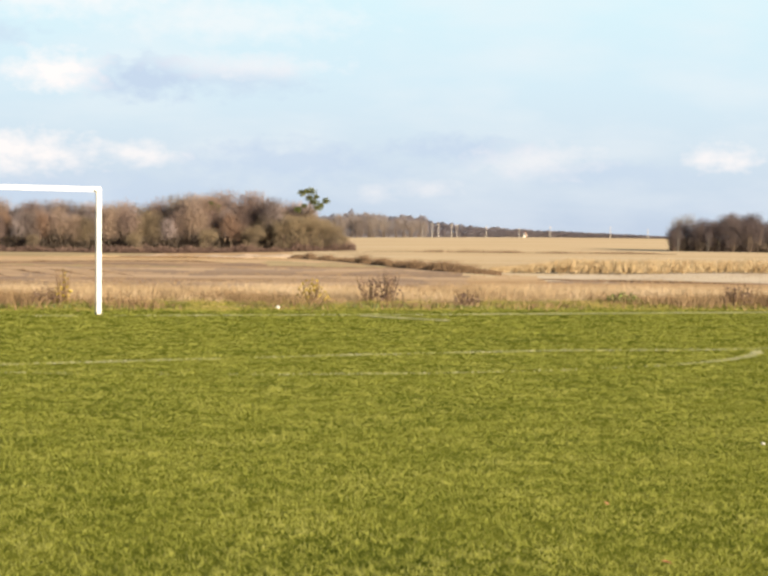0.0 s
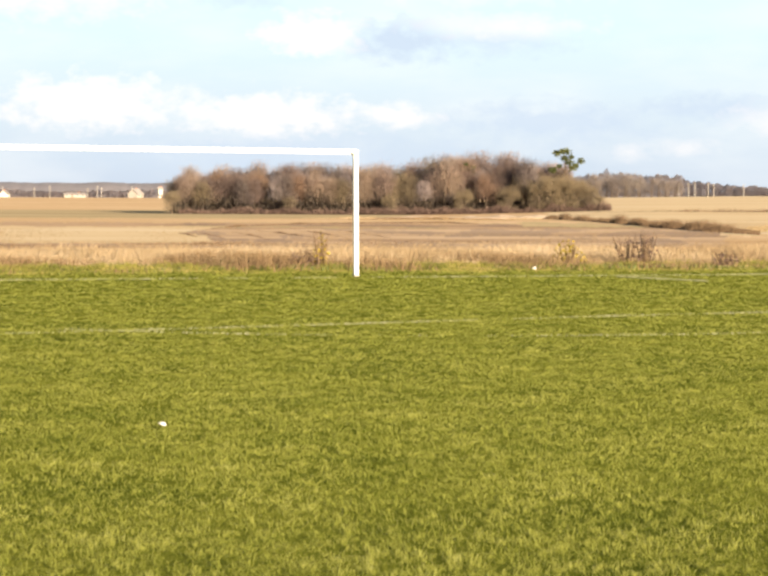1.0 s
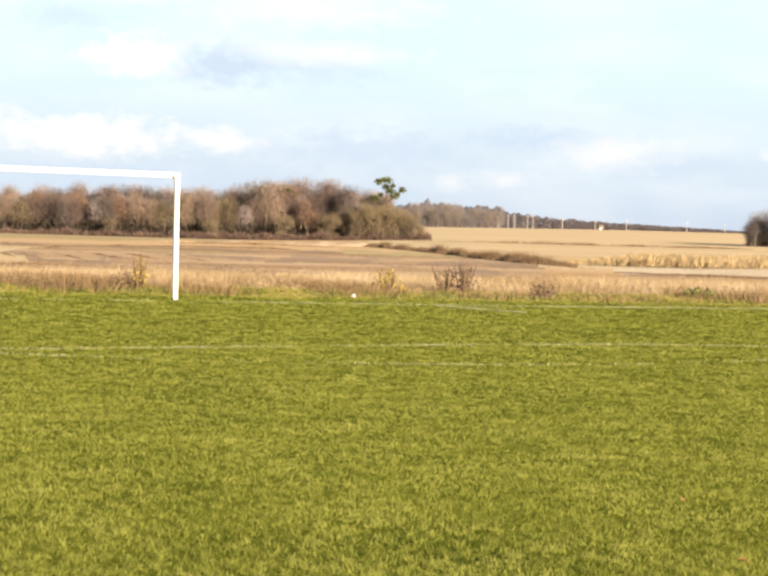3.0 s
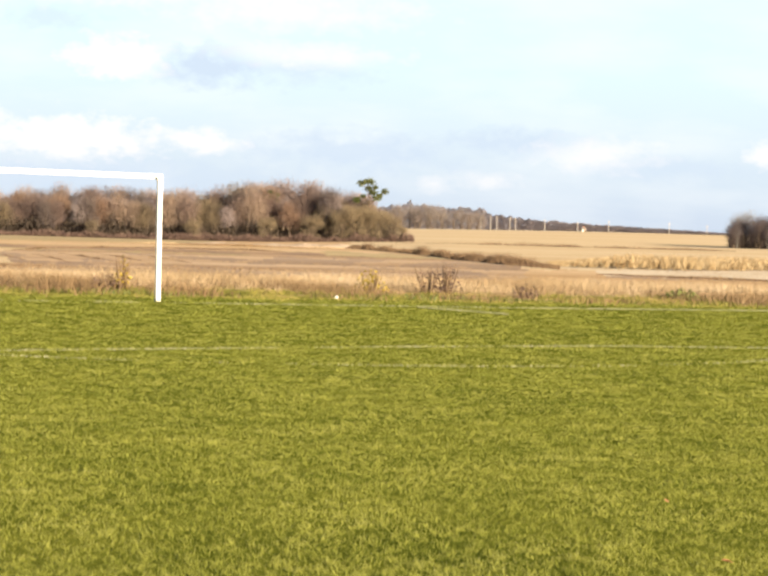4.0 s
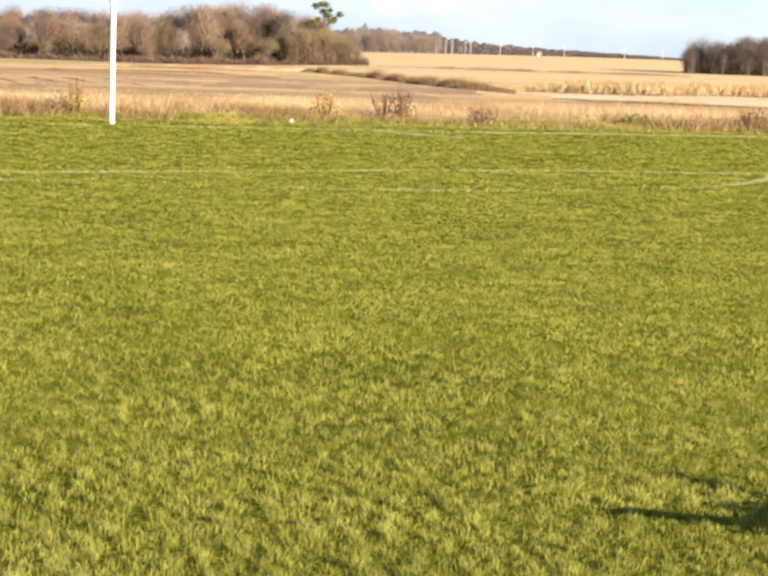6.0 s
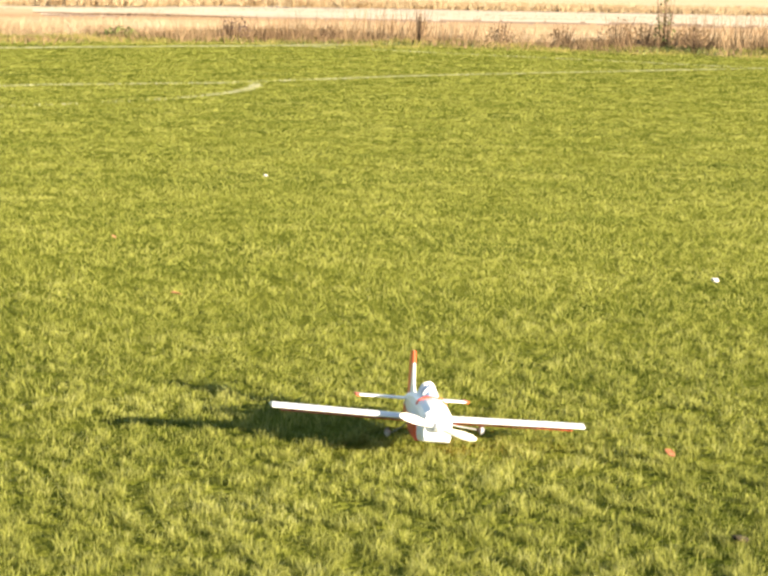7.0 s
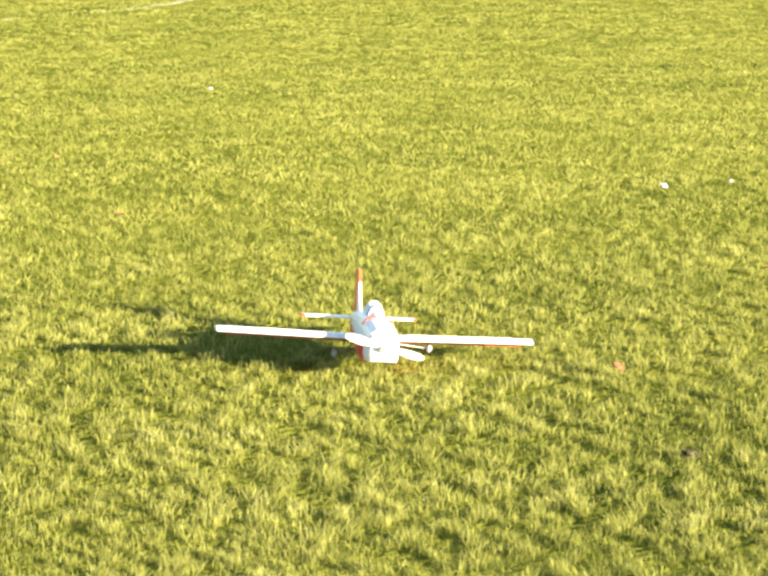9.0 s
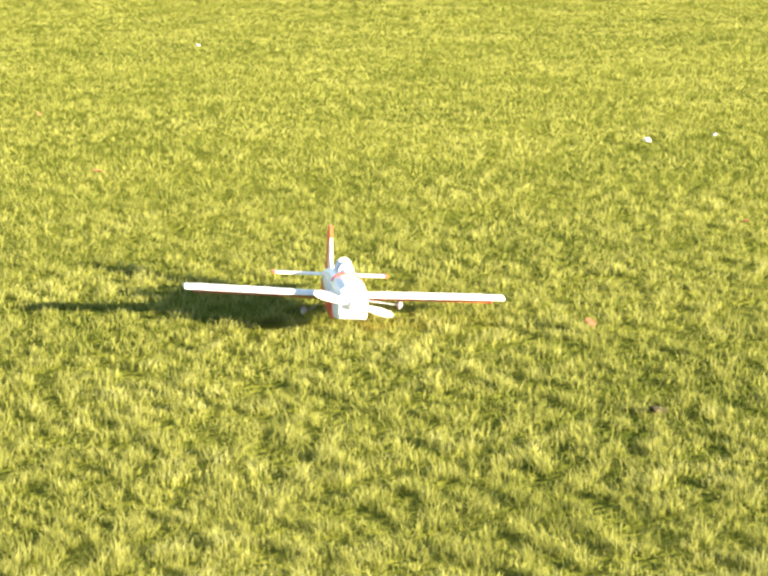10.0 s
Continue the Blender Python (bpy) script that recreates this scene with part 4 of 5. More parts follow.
# ---- the distance ----
def tree_band(name, profile, dist, deep, n, size, mat, seed, label):
    """A far belt of wood: crowns by the thousand over an uneven outline. profile: headings, heights over the land."""
    rng = np.random.default_rng(seed)
    h = rng.uniform(profile[0][0], profile[0][-1], n)
    d = dist + rng.uniform(0, deep, n)
    lump = np.array([noise.noise(Vector((a * 3.1, seed, 0))) * 0.22 + noise.noise(Vector((a * 9, seed, 3))) * 0.18 for a in h])
    top = np.interp(h, *profile) * (1 + lump)
    z = land(h, d) + top * rng.uniform(0, 1, n) ** 0.75
    x, y = polar(h, d)
    ob = flakes(name, np.stack([x, y, z], 1), rng.uniform(0.6, 1.4, n) * size, mat, rng=rng, stretch=1.2)
    return tagged(ob, label, "woodland", kind="stuff")


far_spots = []
for row, dist in enumerate((880, 887, 894)):
    for h in np.arange(10.2 + 0.08 * row, 12.75, 0.24):
        hh = h + rng_wood.uniform(-0.08, 0.08)
        want = np.interp(hh, [10.0, 10.6, 11.2, 11.8, 12.4, 12.8], [8.4, 9.2, 9.8, 8.4, 8.2, 5.6]) * rng_wood.uniform(0.75, 1.02)
        kind = int(rng_wood.integers(0, 2))
        far_spots.append((hh, dist, want / (9.0, 8.0)[kind], kind))
FAR = "bare tree in a far wood, twigs tinted grey for haze"
wood([limb_tree("tree", 49, 9.0, 5.5, HAZED_CROWN, FAR, 2200, low=0.1, loose=0.95), limb_tree("tree", 56, 8.0, 6.0, HAZED_CROWN, FAR, 2200, low=0.05, loose=1.0)], far_spots, 55)
tree_band("far_wood", ([9.8, 10.6, 11.2, 11.8, 12.6, 12.9, 14, 15.5, 17, 18.4, 19.5], [8.4, 9.0, 9.6, 8.0, 8.4, 5.6, 4.0, 2.6, 1.7, 0.9, 0.6]), 905, 40, 44000, 0.28, HAZED_WOOD, 71, "belt of bare woodland beyond the fields, tinted pale mauve for haze")
RIDGE = ([-12, -5, 0, 4, 9, 14, 19, 25, 36], [19, 20, 20, 19, 13, 9, 6.5, 4, 4])


def ridge():
    """A wooded rise on the horizon: a rounded back with an uneven top of crowns."""
    heads = np.arange(-12, 36, 0.03)
    lump = np.array([noise.noise(Vector((h * 1.2, 5, 0))) * 0.10 + noise.noise(Vector((h * 5, 5, 3))) * 0.03 for h in heads])
    top = np.interp(heads, *RIDGE) * (1 + lump)
    rows = []
    for off, f in ((0, -0.3), (60, 0.35), (130, 0.7), (200, 0.93), (260, 0.7), (340, -0.3)):
        d = np.full(len(heads), 2620.0 + off)
        x, y = polar(heads, d)
        rows.append(np.stack([x, y, land(heads, d) + top * f], 1))
    n = len(heads)
    i, j = np.meshgrid(np.arange(len(rows) - 1), np.arange(n - 1), indexing="ij")
    quads = np.stack([i * n + j, i * n + j + 1, (i + 1) * n + j + 1, (i + 1) * n + j], -1).reshape(-1, 4)
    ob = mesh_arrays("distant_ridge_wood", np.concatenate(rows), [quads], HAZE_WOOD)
    tagged(ob, "grey-brown wooded ridge on the horizon, haze in its colour", "woodland", kind="stuff")


ridge()
tree_band("village_trees", ([-8, -4, -2.5, -1, 0.4, 1.0], [2.5, 4.2, 3.0, 3.6, 4.4, 3.0]), 1180, 60, 10000, 0.5, HAZED_WOOD, 73, "trees among the far houses, tinted pale mauve for haze")


def pole(heading, dist, tall):
    root = thing("utility_pole", "pale concrete utility pole beside the far fields", "utility pole", "utility poles")
    root.location = on_land(heading, dist)
    bm = bmesh.new()
    tall *= 0.8
    tube(bm, (0, 0, -0.5), (0, 0, tall), 0.15, 0.10, 8)
    part("shaft", bm, CONCRETE, root)
    bm = bmesh.new()
    box(bm, -0.5, 0.5, -0.05, 0.05, tall - 0.6, tall - 0.5, 0.01)
    part("crossarm", bm, CONCRETE, root)


CONCRETE = material("pale_concrete", [(0.229, 0.213, 0.2), (0.281, 0.261, 0.244), (0.319, 0.302, 0.286)], 0.6, 0.9, fine=6)
for h, t in ((12.56, 6.0), (12.8, 6.4), (12.95, 6.6), (13.27, 6.2), (13.4, 6.0), (14.11, 5.6), (15.65, 5.4), (17.1, 5.2), (14.9, 4.5), (18.0, 4.5)):
    pole(h, 880, t)
for h, t in ((-3.7, 5.5), (-2.58, 6.0), (-1.45, 6.2), (-1.68, 5.0), (-2.95, 5.2), (-0.62, 6), (-1.35, 5.4)):
    pole(h, 1010, t)


def house(heading, dist, wide, deep, wall_h, roof_h, wall_mat, roof_mat, turn, label):
    """A far house: walls, gabled roof with eaves, chimney, windows and a door."""
    root = thing("house", label, "house", "village houses")
    at = on_land(heading, dist)
    root.matrix_world = Matrix.Translation(at) @ pose(0, 0, 0, 0, 0, turn - heading) @ Matrix.Scale(0.78, 4)
    bm = bmesh.new()
    box(bm, -wide / 2, wide / 2, -deep / 2, deep / 2, -0.5, wall_h)
    a = [bm.verts.new(p) for p in ((-wide / 2, -deep / 2, wall_h + 0.002), (-wide / 2, deep / 2, wall_h + 0.002), (-wide / 2, 0, wall_h + roof_h - 0.15))]
    b = [bm.verts.new((wide / 2, v.co.y, v.co.z)) for v in a]
    bm.faces.new(a), bm.faces.new(b[::-1])
    part("wall", bm, wall_mat, root)
    bm = bmesh.new()
    for s in (-1, 1):
        o = 0.4
        drop = roof_h * o / (deep / 2)
        ring = [[(x, s * (deep / 2 + o), wall_h - drop), (x, 0, wall_h + roof_h), (x, 0, wall_h + roof_h + 0.2), (x, s * (deep / 2 + o), wall_h - drop + 0.2)] for x in (-wide / 2 - o, wide / 2 + o)]
        loft(bm, ring)
    roof = part("roof", bm, roof_mat, root)
    bm = bmesh.new()
    box(bm, wide * 0.2, wide * 0.2 + 0.6, 0.3, 0.9, wall_h + roof_h * 0.4, wall_h + roof_h + 0.8)
    part("chimney", bm, BRICK, roof)
    k = max(2, int(wide / 2.6))
    for i in range(k):
        x = -wide / 2 + (i + 0.5) * wide / k
        bm = bmesh.new()
        if i == 1:
            box(bm, x - 0.5, x + 0.5, -deep / 2 - 0.04, -deep / 2 + 0.05, 0.0, 2.05)
            part("door", bm, DARK_WOOD, root)
        else:
            box(bm, x - 0.55, x + 0.55, -deep / 2 - 0.03, -deep / 2 + 0.05, 1.0, 2.2)
            part("window", bm, WINDOW, root)


WALL_WHITE = material("white_render", [(0.449, 0.428, 0.394), (0.517, 0.496, 0.462), (0.558, 0.544, 0.517)], 0.4, 0.9, fine=4)
WALL_CREAM = material("cream_render", [(0.25, 0.228, 0.2), (0.295, 0.272, 0.245), (0.335, 0.315, 0.285)], 0.4, 0.9, fine=4)
WALL_ORANGE = material("orange_brick", [(0.36, 0.15, 0.07), (0.46, 0.21, 0.10), (0.54, 0.28, 0.15)], 0.5, 0.9, fine=5)
ROOF_BROWN = material("brown_roof", [(0.16, 0.09, 0.06), (0.24, 0.14, 0.09), (0.30, 0.19, 0.13)], 0.6, 0.9, fine=6)
ROOF_PALE = material("pale_sheet_roof", [(0.2, 0.175, 0.165), (0.25, 0.222, 0.21), (0.29, 0.265, 0.25)], 0.5, 0.7, fine=5)
BRICK = material("chimney_brick", [(0.22, 0.09, 0.05), (0.32, 0.14, 0.08), (0.40, 0.20, 0.12)], 1.5, 0.9, fine=9)
DARK_WOOD = material("dark_door", [(0.07, 0.04, 0.025), (0.11, 0.065, 0.04), (0.15, 0.09, 0.055)], 2.0, 0.7, fine=20)
WINDOW = material("dark_window", [(0.05, 0.06, 0.07), (0.08, 0.09, 0.10), (0.12, 0.13, 0.14)], 2.0, 0.15, fine=8)
house(-0.53, 1090, 7.0, 6.5, 2.4, 2.9, WALL_CREAM, ROOF_PALE, 60, "cream gabled farmhouse with a pale roof beyond the fields")
house(0.05, 1080, 2.4, 2.6, 5.0, 1.2, WALL_WHITE, ROOF_PALE, 20, "small narrow white building with a pale roof beyond the fields")
house(-2.0, 1095, 12.5, 6.0, 1.5, 1.2, WALL_CREAM, ROOF_PALE, 8, "long low cream barn beyond the fields")
house(-3.65, 1090, 4.5, 5.0, 2.0, 1.8, WALL_WHITE, ROOF_PALE, 70, "small white house beyond the fields")
house(-4.6, 1095, 9.0, 6.0, 2.2, 1.9, WALL_CREAM, WALL_ORANGE, 12, "low house with an orange tiled roof beyond the fields")
house(0.42, 1110, 7.0, 6.0, 1.8, 0.9, WALL_CREAM, ROOF_BROWN, 10, "low cream shed with a brown roof beyond the fields")
house(15.03, 880, 1.8, 2.0, 1.1, 0.6, WALL_WHITE, ROOF_PALE, 30, "small white hut at the far edge of the golden field")


# ---- the model aeroplane ----
PLANE_WHITE = material("white_film", [(0.74, 0.74, 0.73), (0.80, 0.80, 0.79), (0.84, 0.84, 0.83)], 4.0, 0.35, fine=25, spec=0.5)
PLANE_RED = material("red_film", [(0.60, 0.055, 0.02), (0.70, 0.08, 0.03), (0.76, 0.115, 0.04)], 5.0, 0.35, fine=25, spec=0.5)
CANOPY = material("tinted_canopy", [(0.22, 0.30, 0.46), (0.30, 0.38, 0.54), (0.40, 0.47, 0.60)], 8.0, 0.12, fine=30, spec=0.6)
PROP = material("pale_propeller", [(0.74, 0.68, 0.58), (0.80, 0.76, 0.68), (0.84, 0.81, 0.75)], 20.0, 0.4, fine=80)
RUBBER = material("foam_tyre", [(0.24, 0.24, 0.25), (0.30, 0.30, 0.31), (0.36, 0.36, 0.36)], 30.0, 0.8, fine=90)
WIRE = material("steel_wire", [(0.10, 0.10, 0.10), (0.16, 0.16, 0.16), (0.2, 0.2, 0.2)], 20.0, 0.45, metal=0.7)


def aerofoil(x, y_lead, chord, z, thick):
    """Points of a wing section at span station x: nose towards +y."""
    pts = []
    for f, up in ((0, 0.0), (0.03, 0.35), (0.12, 0.75), (0.3, 1.0), (0.6, 0.7), (1.0, 0.06), (1.0, -0.06), (0.6, -0.3), (0.3, -0.42), (0.12, -0.4), (0.03, -0.25)):
        pts.append((x, y_lead - f * chord, z + up * thick))
    return pts


def section(y, half, low, high, bulge=0.25):
    """A fuselage ring at station y: a box with a rounded top."""
    pts = [(-half * 0.9, y, low), (half * 0.9, y, low), (half, y, low + (high - low) * 0.15), (half, y, low + (high - low) * 0.7)]
    for k in range(1, 6):
        a = math.pi * k / 6
        pts.append((half * math.cos(a), y, low + (high - low) * (0.7 + 0.3 * math.sin(a))))
    return pts + [(-half, y, low + (high - low) * 0.7), (-half, y, low + (high - low) * 0.15)]


def aeroplane():
    """A low-wing model with 1 m span; its nose points to +y, the wing's underside is at z = 0."""
    root = thing("model_aeroplane", "white and red radio-controlled model aeroplane on grass", "model aeroplane")
    bm = bmesh.new()
    loft(bm, [section(0.235, 0.040, -0.036, 0.05), section(0.225, 0.046, -0.042, 0.060), section(0.12, 0.049, -0.048, 0.080), section(0.0, 0.044, -0.045, 0.086),
              section(-0.12, 0.040, -0.035, 0.088), section(-0.25, 0.033, -0.02, 0.078), section(-0.42, 0.022, 0.005, 0.062), section(-0.48, 0.010, 0.02, 0.05)])
    body = part("fuselage", bm, PLANE_WHITE, root)
    bm = bmesh.new()
    loft(bm, [[(x * s, y, z) for x, z in ((-1, lo), (1, lo), (1, hi), (-1, hi))] for y, s, lo, hi in ((0.12, 0.0515, -0.0505, -0.005), (0.0, 0.0465, -0.0475, 0.0), (-0.12, 0.0425, -0.0375, 0.005), (-0.25, 0.0355, -0.0225, 0.012), (-0.42, 0.0245, 0.0015, 0.025), (-0.46, 0.0165, 0.010, 0.028))])
    part("belly", bm, PLANE_RED, root, "red belly panel")
    bm = bmesh.new()
    loft(bm, [aerofoil(x, 0.075 - 0.012 * abs(x) / 0.5, 0.165 - 0.02 * abs(x) / 0.5, 0.012 + 0.015 * abs(x), 0.0125) for x in (-0.5, -0.49, -0.25, 0.0, 0.25, 0.49, 0.5)])
    wing = part("wing", bm, PLANE_WHITE, root)
    for s in (-1, 1):
        bm = bmesh.new()
        loft(bm, [[(s * x, 0.02, 0.0 + 0.015 * x), (s * x, -0.085, 0.007 + 0.015 * x), (s * x, -0.085, 0.0045 + 0.015 * x), (s * x, 0.02, -0.0015 + 0.015 * x)] for x in (0.055, 0.47)])
        part("underside_panel", bm, PLANE_RED, wing, "red wing underside")
        bm = bmesh.new()
        loft(bm, [[(s * x, -0.088, 0.016 + 0.015 * x), (s * x, -0.088, 0.008 + 0.015 * x), (s * x, -0.113, 0.011 + 0.015 * x)] for x in (0.12, 0.46)])
        part("aileron", bm, PLANE_WHITE, wing)
    # canopy: a dome with a frame and a dashboard edge
    bm = bmesh.new()
    rings = []
    for y, w, h in ((0.055, 0.004, 0.002), (0.045, 0.026, 0.022), (0.015, 0.036, 0.05), (-0.03, 0.038, 0.066), (-0.08, 0.034, 0.060), (-0.13, 0.022, 0.035), (-0.165, 0.004, 0.004)):
        rings.append([(0.62 * w * math.cos(math.pi * k / 8), y, 0.070 + 0.78 * h * math.sin(math.pi * k / 8)) for k in range(9)])
    loft(bm, rings)
    dome = part("canopy", bm, CANOPY, root, "bluish-white canopy")
    for y0, wide, rise in ((0.02, 0.0235, 0.046), (-0.03, 0.0245, 0.064), (-0.085, 0.022, 0.057)):
        bm = bmesh.new()
        pts = [(wide * math.cos(math.pi * k / 10), y0, 0.071 + 0.82 * rise * math.sin(math.pi * k / 10)) for k in range(11)]
        for p, q in zip(pts, pts[1:]):
            tube(bm, p, q, 0.0045, 0.0045, 5)
        part("canopy_hoop", bm, PLANE_WHITE, dome)
    bm = bmesh.new()
    pts = [(0.0475 * math.cos(math.pi * k / 8), 0.062, 0.058 + 0.0265 * math.sin(math.pi * k / 8)) for k in range(9)]
    for p, q in zip(pts, pts[1:]):
        tube(bm, p, q, 0.003, 0.003, 5)
    part("windscreen_stripe", bm, PLANE_RED, root, "thin red stripe before the canopy")
    # tail
    back = Matrix.Translation((0, 0.05, -0.004))
    bm = bmesh.new()
    loft(bm, [[(x, -0.40 - 0.02 * abs(x) / 0.19, 0.051), (x, -0.48, 0.051), (x, -0.48, 0.046), (x, -0.40 - 0.02 * abs(x) / 0.19, 0.046)] for x in (-0.179, 0.0, 0.179)])
    tail = part("tailplane", bm, PLANE_WHITE, root)
    tail.matrix_basis = back
    for s in (-1, 1):
        bm = bmesh.new()
        loft(bm, [[(s * x, -0.418, 0.0515), (s * x, -0.50, 0.0515), (s * x, -0.50, 0.0455), (s * x, -0.418, 0.0455)] for x in (0.1792, 0.19)])
        part("tail_tip", bm, PLANE_RED, tail, "red tailplane tip")
        bm = bmesh.new()
        loft(bm, [[(s * x, -0.482, 0.0505), (s * x, -0.482, 0.0465), (s * x, -0.52, 0.048)] for x in (0.02, 0.178)])
        part("elevator", bm, PLANE_WHITE, tail)
    bm = bmesh.new()
    loft(bm, [[(-0.003, a, z), (0.003, a, z), (0.003, b, z), (-0.003, b, z)] for z, a, b in ((0.055, -0.36, -0.485), (0.10, -0.415, -0.485), (0.165, -0.45, -0.485))])
    fin = part("fin", bm, PLANE_WHITE, root)
    fin.matrix_basis = back
    bm = bmesh.new()
    loft(bm, [[(-0.0038 + k, a, z), (0.0038 + k, a, z), (0.002 + k + q / 3, b, z), (-0.002 + k + q / 3, b, z)] for z, a, b, k, q in ((0.03, -0.487, -0.55, 0.0, 0.006), (0.17, -0.487, -0.55, 0.0, 0.006), (0.205, -0.487, -0.535, 0.0, 0.005))])
    part("rudder", bm, PLANE_RED, fin, "red rudder turned to one side")
    bm = bmesh.new()
    loft(bm, [[(-0.0036, a, z), (0.0036, a, z), (0.0036, -0.486, z), (-0.0036, -0.486, z)] for z, a in ((0.166, -0.45), (0.205, -0.465))])
    part("fin_cap", bm, PLANE_RED, fin, "red fin top")
    # nose
    bm = bmesh.new()
    loft(bm, [[(0.018 * s * math.cos(k * math.pi / 6), y, 0.006 + 0.018 * s * math.sin(k * math.pi / 6)) for k in range(12)] for y, s in ((0.2355, 1.0), (0.25, 0.95), (0.265, 0.6), (0.272, 0.15))])
    spinner = part("spinner", bm, PLANE_WHITE, root)
    for s in (-1, 1):
        bm = bmesh.new()
        rings = []
        for f, w, tw in ((0.012, 0.010, 50), (0.04, 0.022, 38), (0.08, 0.027, 25), (0.11, 0.022, 18), (0.125, 0.010, 15)):
            c, q = math.cos(radians(tw)), math.sin(radians(tw))
            rings.append([(s * f, 0.25 + dx * w * q + dn * c, 0.006 + s * (-dx * w * c + dn * q)) for dx, dn in ((-0.5, 0.0), (0.0, 0.0035), (0.5, 0.0), (0.0, -0.0015))])
        loft(bm, rings)
        blade = part("propeller_blade", bm, PROP, spinner, "cream propeller blade")
        blade.matrix_basis = Matrix.Translation((0, 0, 0.006)) @ pose(0, 0, 0, 0, -14, 0) @ Matrix.Translation((0, 0, -0.006))
    # undercarriage, folded back in the grass
    for s in (-1, 1):
        bm = bmesh.new()
        cx, cz = (0.123, -0.042) if s > 0 else (0.178, -0.014)
        tube(bm, (s * 0.06, 0.03, 0.0), (s * (cx - 0.015), -0.01, cz), 0.002, 0.002, 6)
        tube(bm, (s * (cx - 0.015), -0.01, cz), (s * (cx + 0.011), -0.01, cz), 0.003, 0.003, 6)
        leg = part("undercarriage_leg", bm, WIRE, root, "bent steel wire leg")
        bm = bmesh.new()
        tube(bm, (s * (cx - 0.008), -0.01, cz), (s * (cx + 0.008), -0.01, cz), 0.015, 0.015, 18)
        bmesh.ops.bevel(bm, geom=[e for e in bm.edges if abs(e.verts[0].co.x - e.verts[1].co.x) < 1e-5], offset=0.005, segments=2, affect="EDGES")
        wheel = part("wheel", bm, RUBBER, leg, "grey foam wheel")
        bm = bmesh.new()
        tube(bm, (s * (cx - 0.0105), -0.01, cz), (s * (cx + 0.0105), -0.01, cz), 0.006, 0.006, 12)
        part("hub", bm, STEEL, wheel, "grey wheel hub")
    bm = bmesh.new()
    tube(bm, (0, -0.43, 0.02), (0, -0.46, -0.012), 0.002, 0.002, 5)
    tube(bm, (-0.004, -0.46, -0.014), (0.004, -0.46, -0.014), 0.012, 0.012, 10)
    part("tail_wheel", bm, RUBBER, root)
    return root


plane = aeroplane()
plane.matrix_world = Matrix.Translation((3.10, 6.70, 0.062)) @ pose(0, 0, 0, 0, 0, 162.5) @ pose(0, 0, 0, 5.5, -4.3, 0)


# ---- stubble and litter ----
STUBBLE_TUFT = material("stubble_straw", [(0.408, 0.272, 0.136), (0.493, 0.34, 0.174), (0.595, 0.425, 0.23)], 0.1, 0.9, island=0.4, fine=0.8, trans=0.4, space="World", lift=0.75)


def stubble_growth():
    rng = np.random.default_rng(81)
    n = 90000
    h = rng.uniform(-8, 36, n)
    d = 62 + 150 * rng.uniform(0, 1, n) ** 1.3
    x, y = polar(h, d)
    row = np.array([noise.noise(Vector((a * 0.35, b * 0.11, 9))) for a, b in zip(h, d)])
    keep = row + rng.uniform(-0.25, 0.25, n) > 0.02
    x, y, d, h = x[keep], y[keep], d[keep], h[keep]
    k = len(d)
    ob = blades("stubble_tufts", np.stack([x, y, land(h, d)], 1), rng.uniform(0.03, 0.08, k), rng.uniform(0.012, 0.03, k), rng.uniform(0.2, 0.9, k), STUBBLE_TUFT, rng=rng, plain=np.ones(k, bool))
    tagged(ob, "scattered dry stubble on the fields", "stubble", kind="stuff")


stubble_growth()
PAPER = material("white_litter", [(0.448, 0.44, 0.416), (0.512, 0.504, 0.48), (0.56, 0.552, 0.528)], 10, 0.7, fine=60)
LEAF = material("fallen_leaf", [(0.172, 0.0648, 0.0285), (0.265, 0.116, 0.0522), (0.332, 0.165, 0.0855)], 20, 0.8, fine=90, obj_random=0.4)
SOIL = material("dark_soil", [(0.02, 0.016, 0.008), (0.032, 0.024, 0.012), (0.044, 0.036, 0.02)], 10, 0.95, fine=60, bump=0.01)


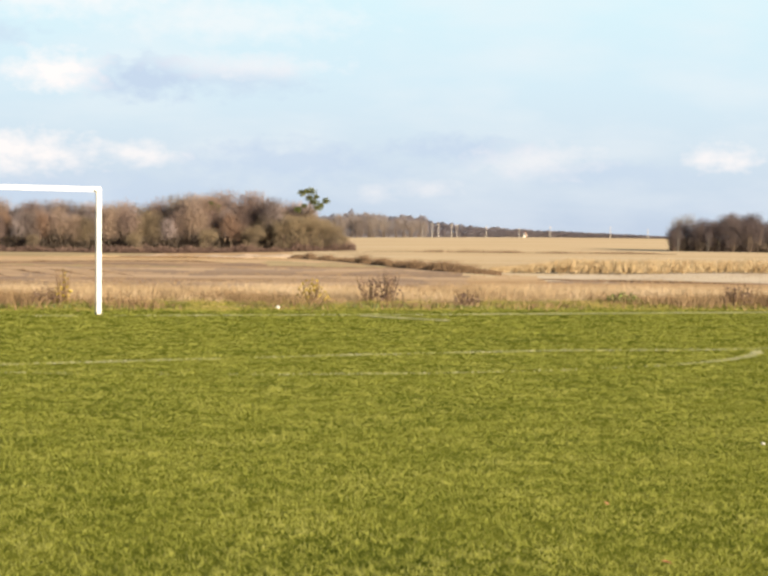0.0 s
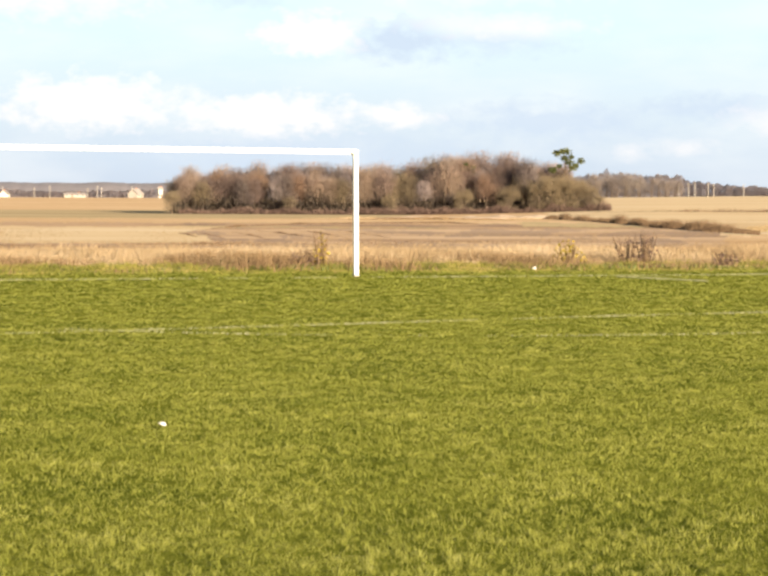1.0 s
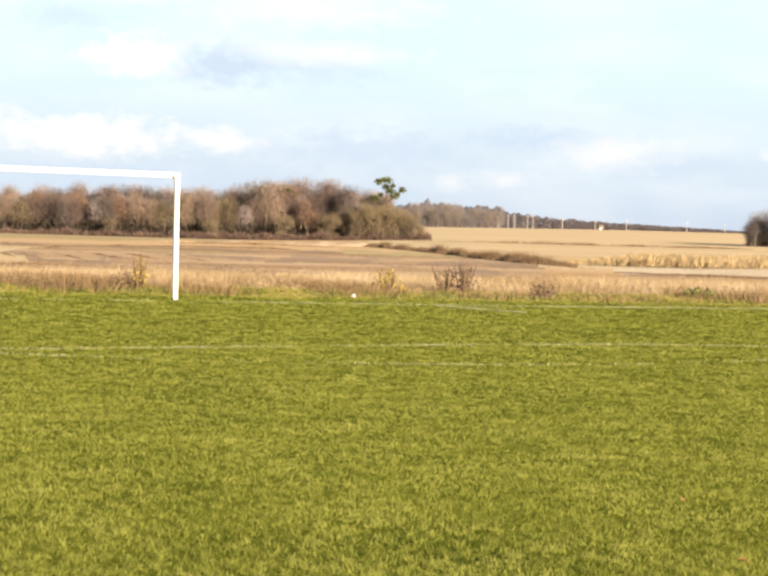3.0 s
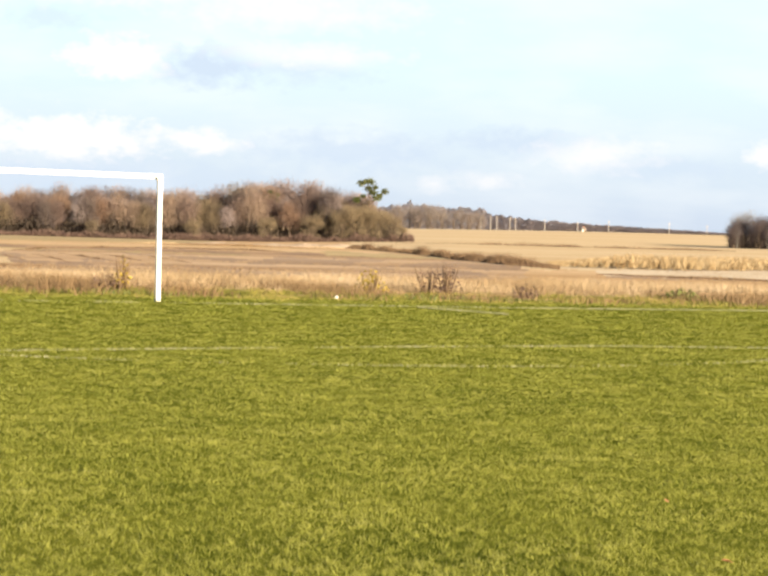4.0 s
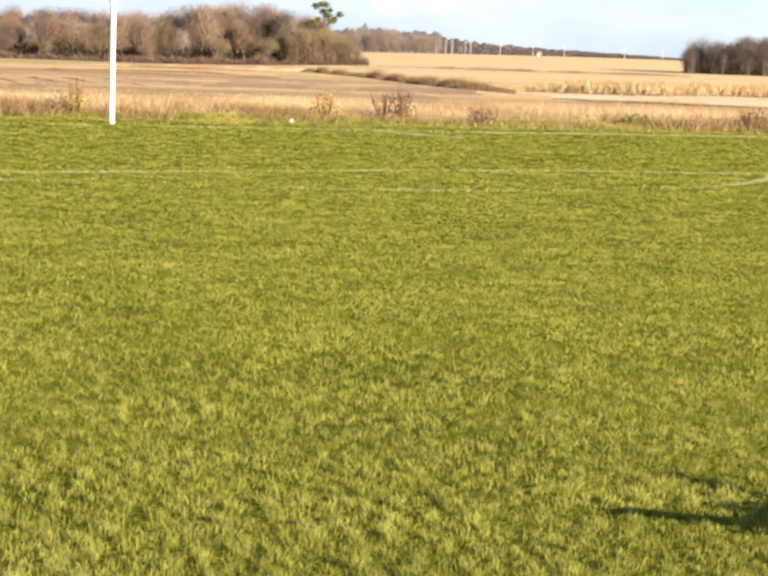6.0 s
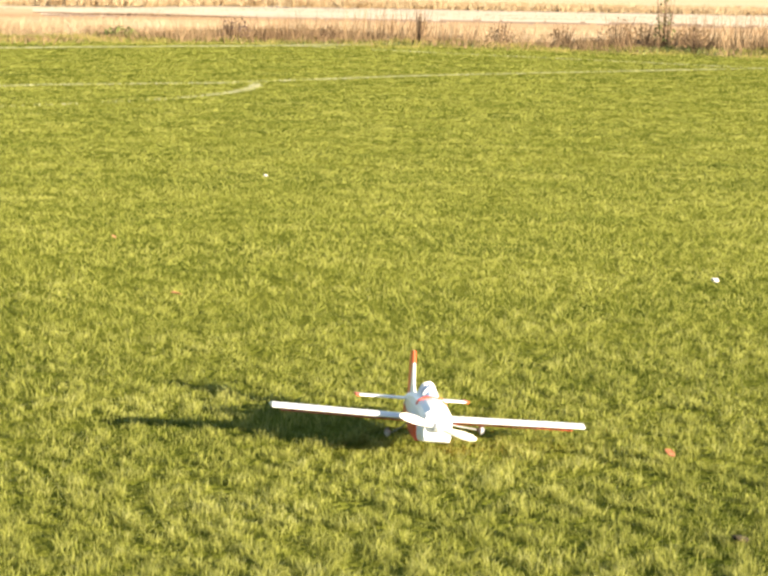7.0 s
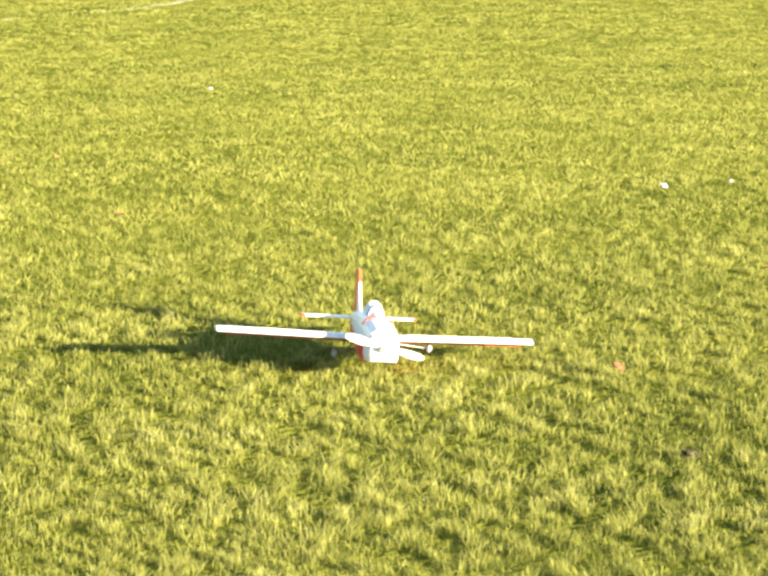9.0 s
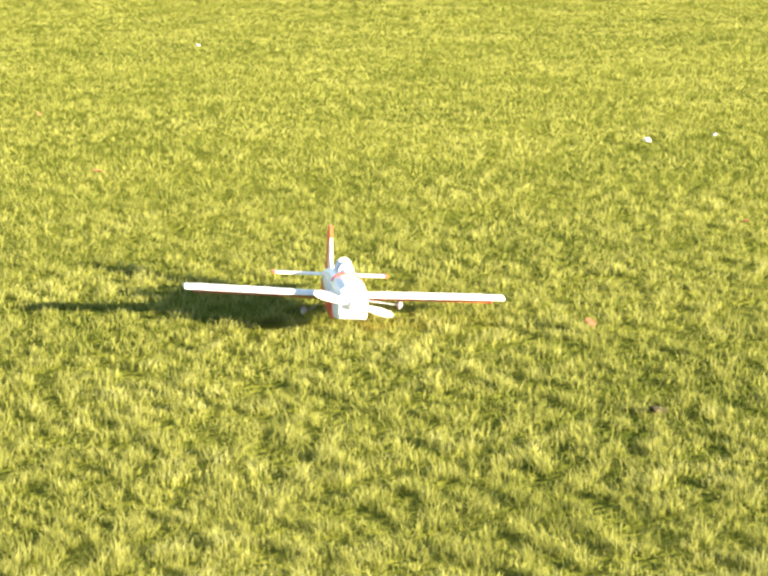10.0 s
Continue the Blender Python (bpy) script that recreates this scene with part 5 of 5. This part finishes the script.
def crumpled(name, x, y, size, mat, label, category, seed, flat=0.5, z=0.005):
    """A crumpled scrap: a rounded lump pushed in and out."""
    bm = bmesh.new()
    bmesh.ops.create_icosphere(bm, subdivisions=2, radius=size / 2)
    for v in bm.verts:
        k = 1 + 0.45 * noise.noise(v.co * (3.0 / size) + Vector((seed, 0, 0)))
        v.co = Vector((v.co.x * k, v.co.y * k, v.co.z * k * flat))
    ob = part(name, bm, mat)
    ob.location = (x, y, z)
    ob.rotation_euler = (0.2, 0.1, seed)
    return tagged(ob, label, category, "litter on the pitch")


for k, (x, y, size) in enumerate(((6.21, 10.0, 0.04), (0.03, 15.32, 0.05), (6.26, 16.4, 0.036), (6.6, 10.0, 0.026), (6.0, 8.3, 0.032), (-1.75, 23.2, 0.046))):
    crumpled("paper_scrap", x, y, size, PAPER, "small crumpled white paper scrap lying in the grass", "paper scrap", k)
crumpled("plastic_bag", 8.05, 50.2, 0.095, PAPER, "small white plastic bag lying at the pitch edge", "plastic bag", 9, 0.8, 0.02)


def leaf(x, y, size, seed):
    bm = bmesh.new()
    pts = [(0, -0.5), (0.22, -0.25), (0.3, 0.05), (0.16, 0.32), (0, 0.55), (-0.16, 0.32), (-0.3, 0.05), (-0.22, -0.25)]
    lo = [bm.verts.new((a * size, b * size, 0.25 * size * abs(a) + 0.1 * size * math.sin(b * 5))) for a, b in pts]
    hi = [bm.verts.new(v.co + Vector((0, 0, 0.0015))) for v in lo]
    bm.faces.new(hi), bm.faces.new(lo[::-1])
    for i in range(8):
        bm.faces.new((lo[i], lo[(i + 1) % 8], hi[(i + 1) % 8], hi[i]))
    ob = part("fallen_leaf", bm, LEAF)
    ob.location, ob.rotation_euler = (x, y, 0.012), (0.15, 0.12, seed * 1.7)
    tagged(ob, "curled reddish-brown fallen leaf on the grass", "leaf", "fallen leaves")


LEAVES = ((3.71, 6.22), (3.46, 10.22), (5.19, 7.61), (4.37, 6.18), (3.9, 12.6))
for k, (x, y) in enumerate(LEAVES):
    leaf(x, y, 0.055 if k < 4 else 0.04, k)

for k, (x, y) in enumerate(((3.36, 5.26),)):
    crumpled("soil_clod", x, y, 0.05, SOIL, "small dark clod of earth in the grass", "soil clod", 20 + k, 0.35, -0.014)
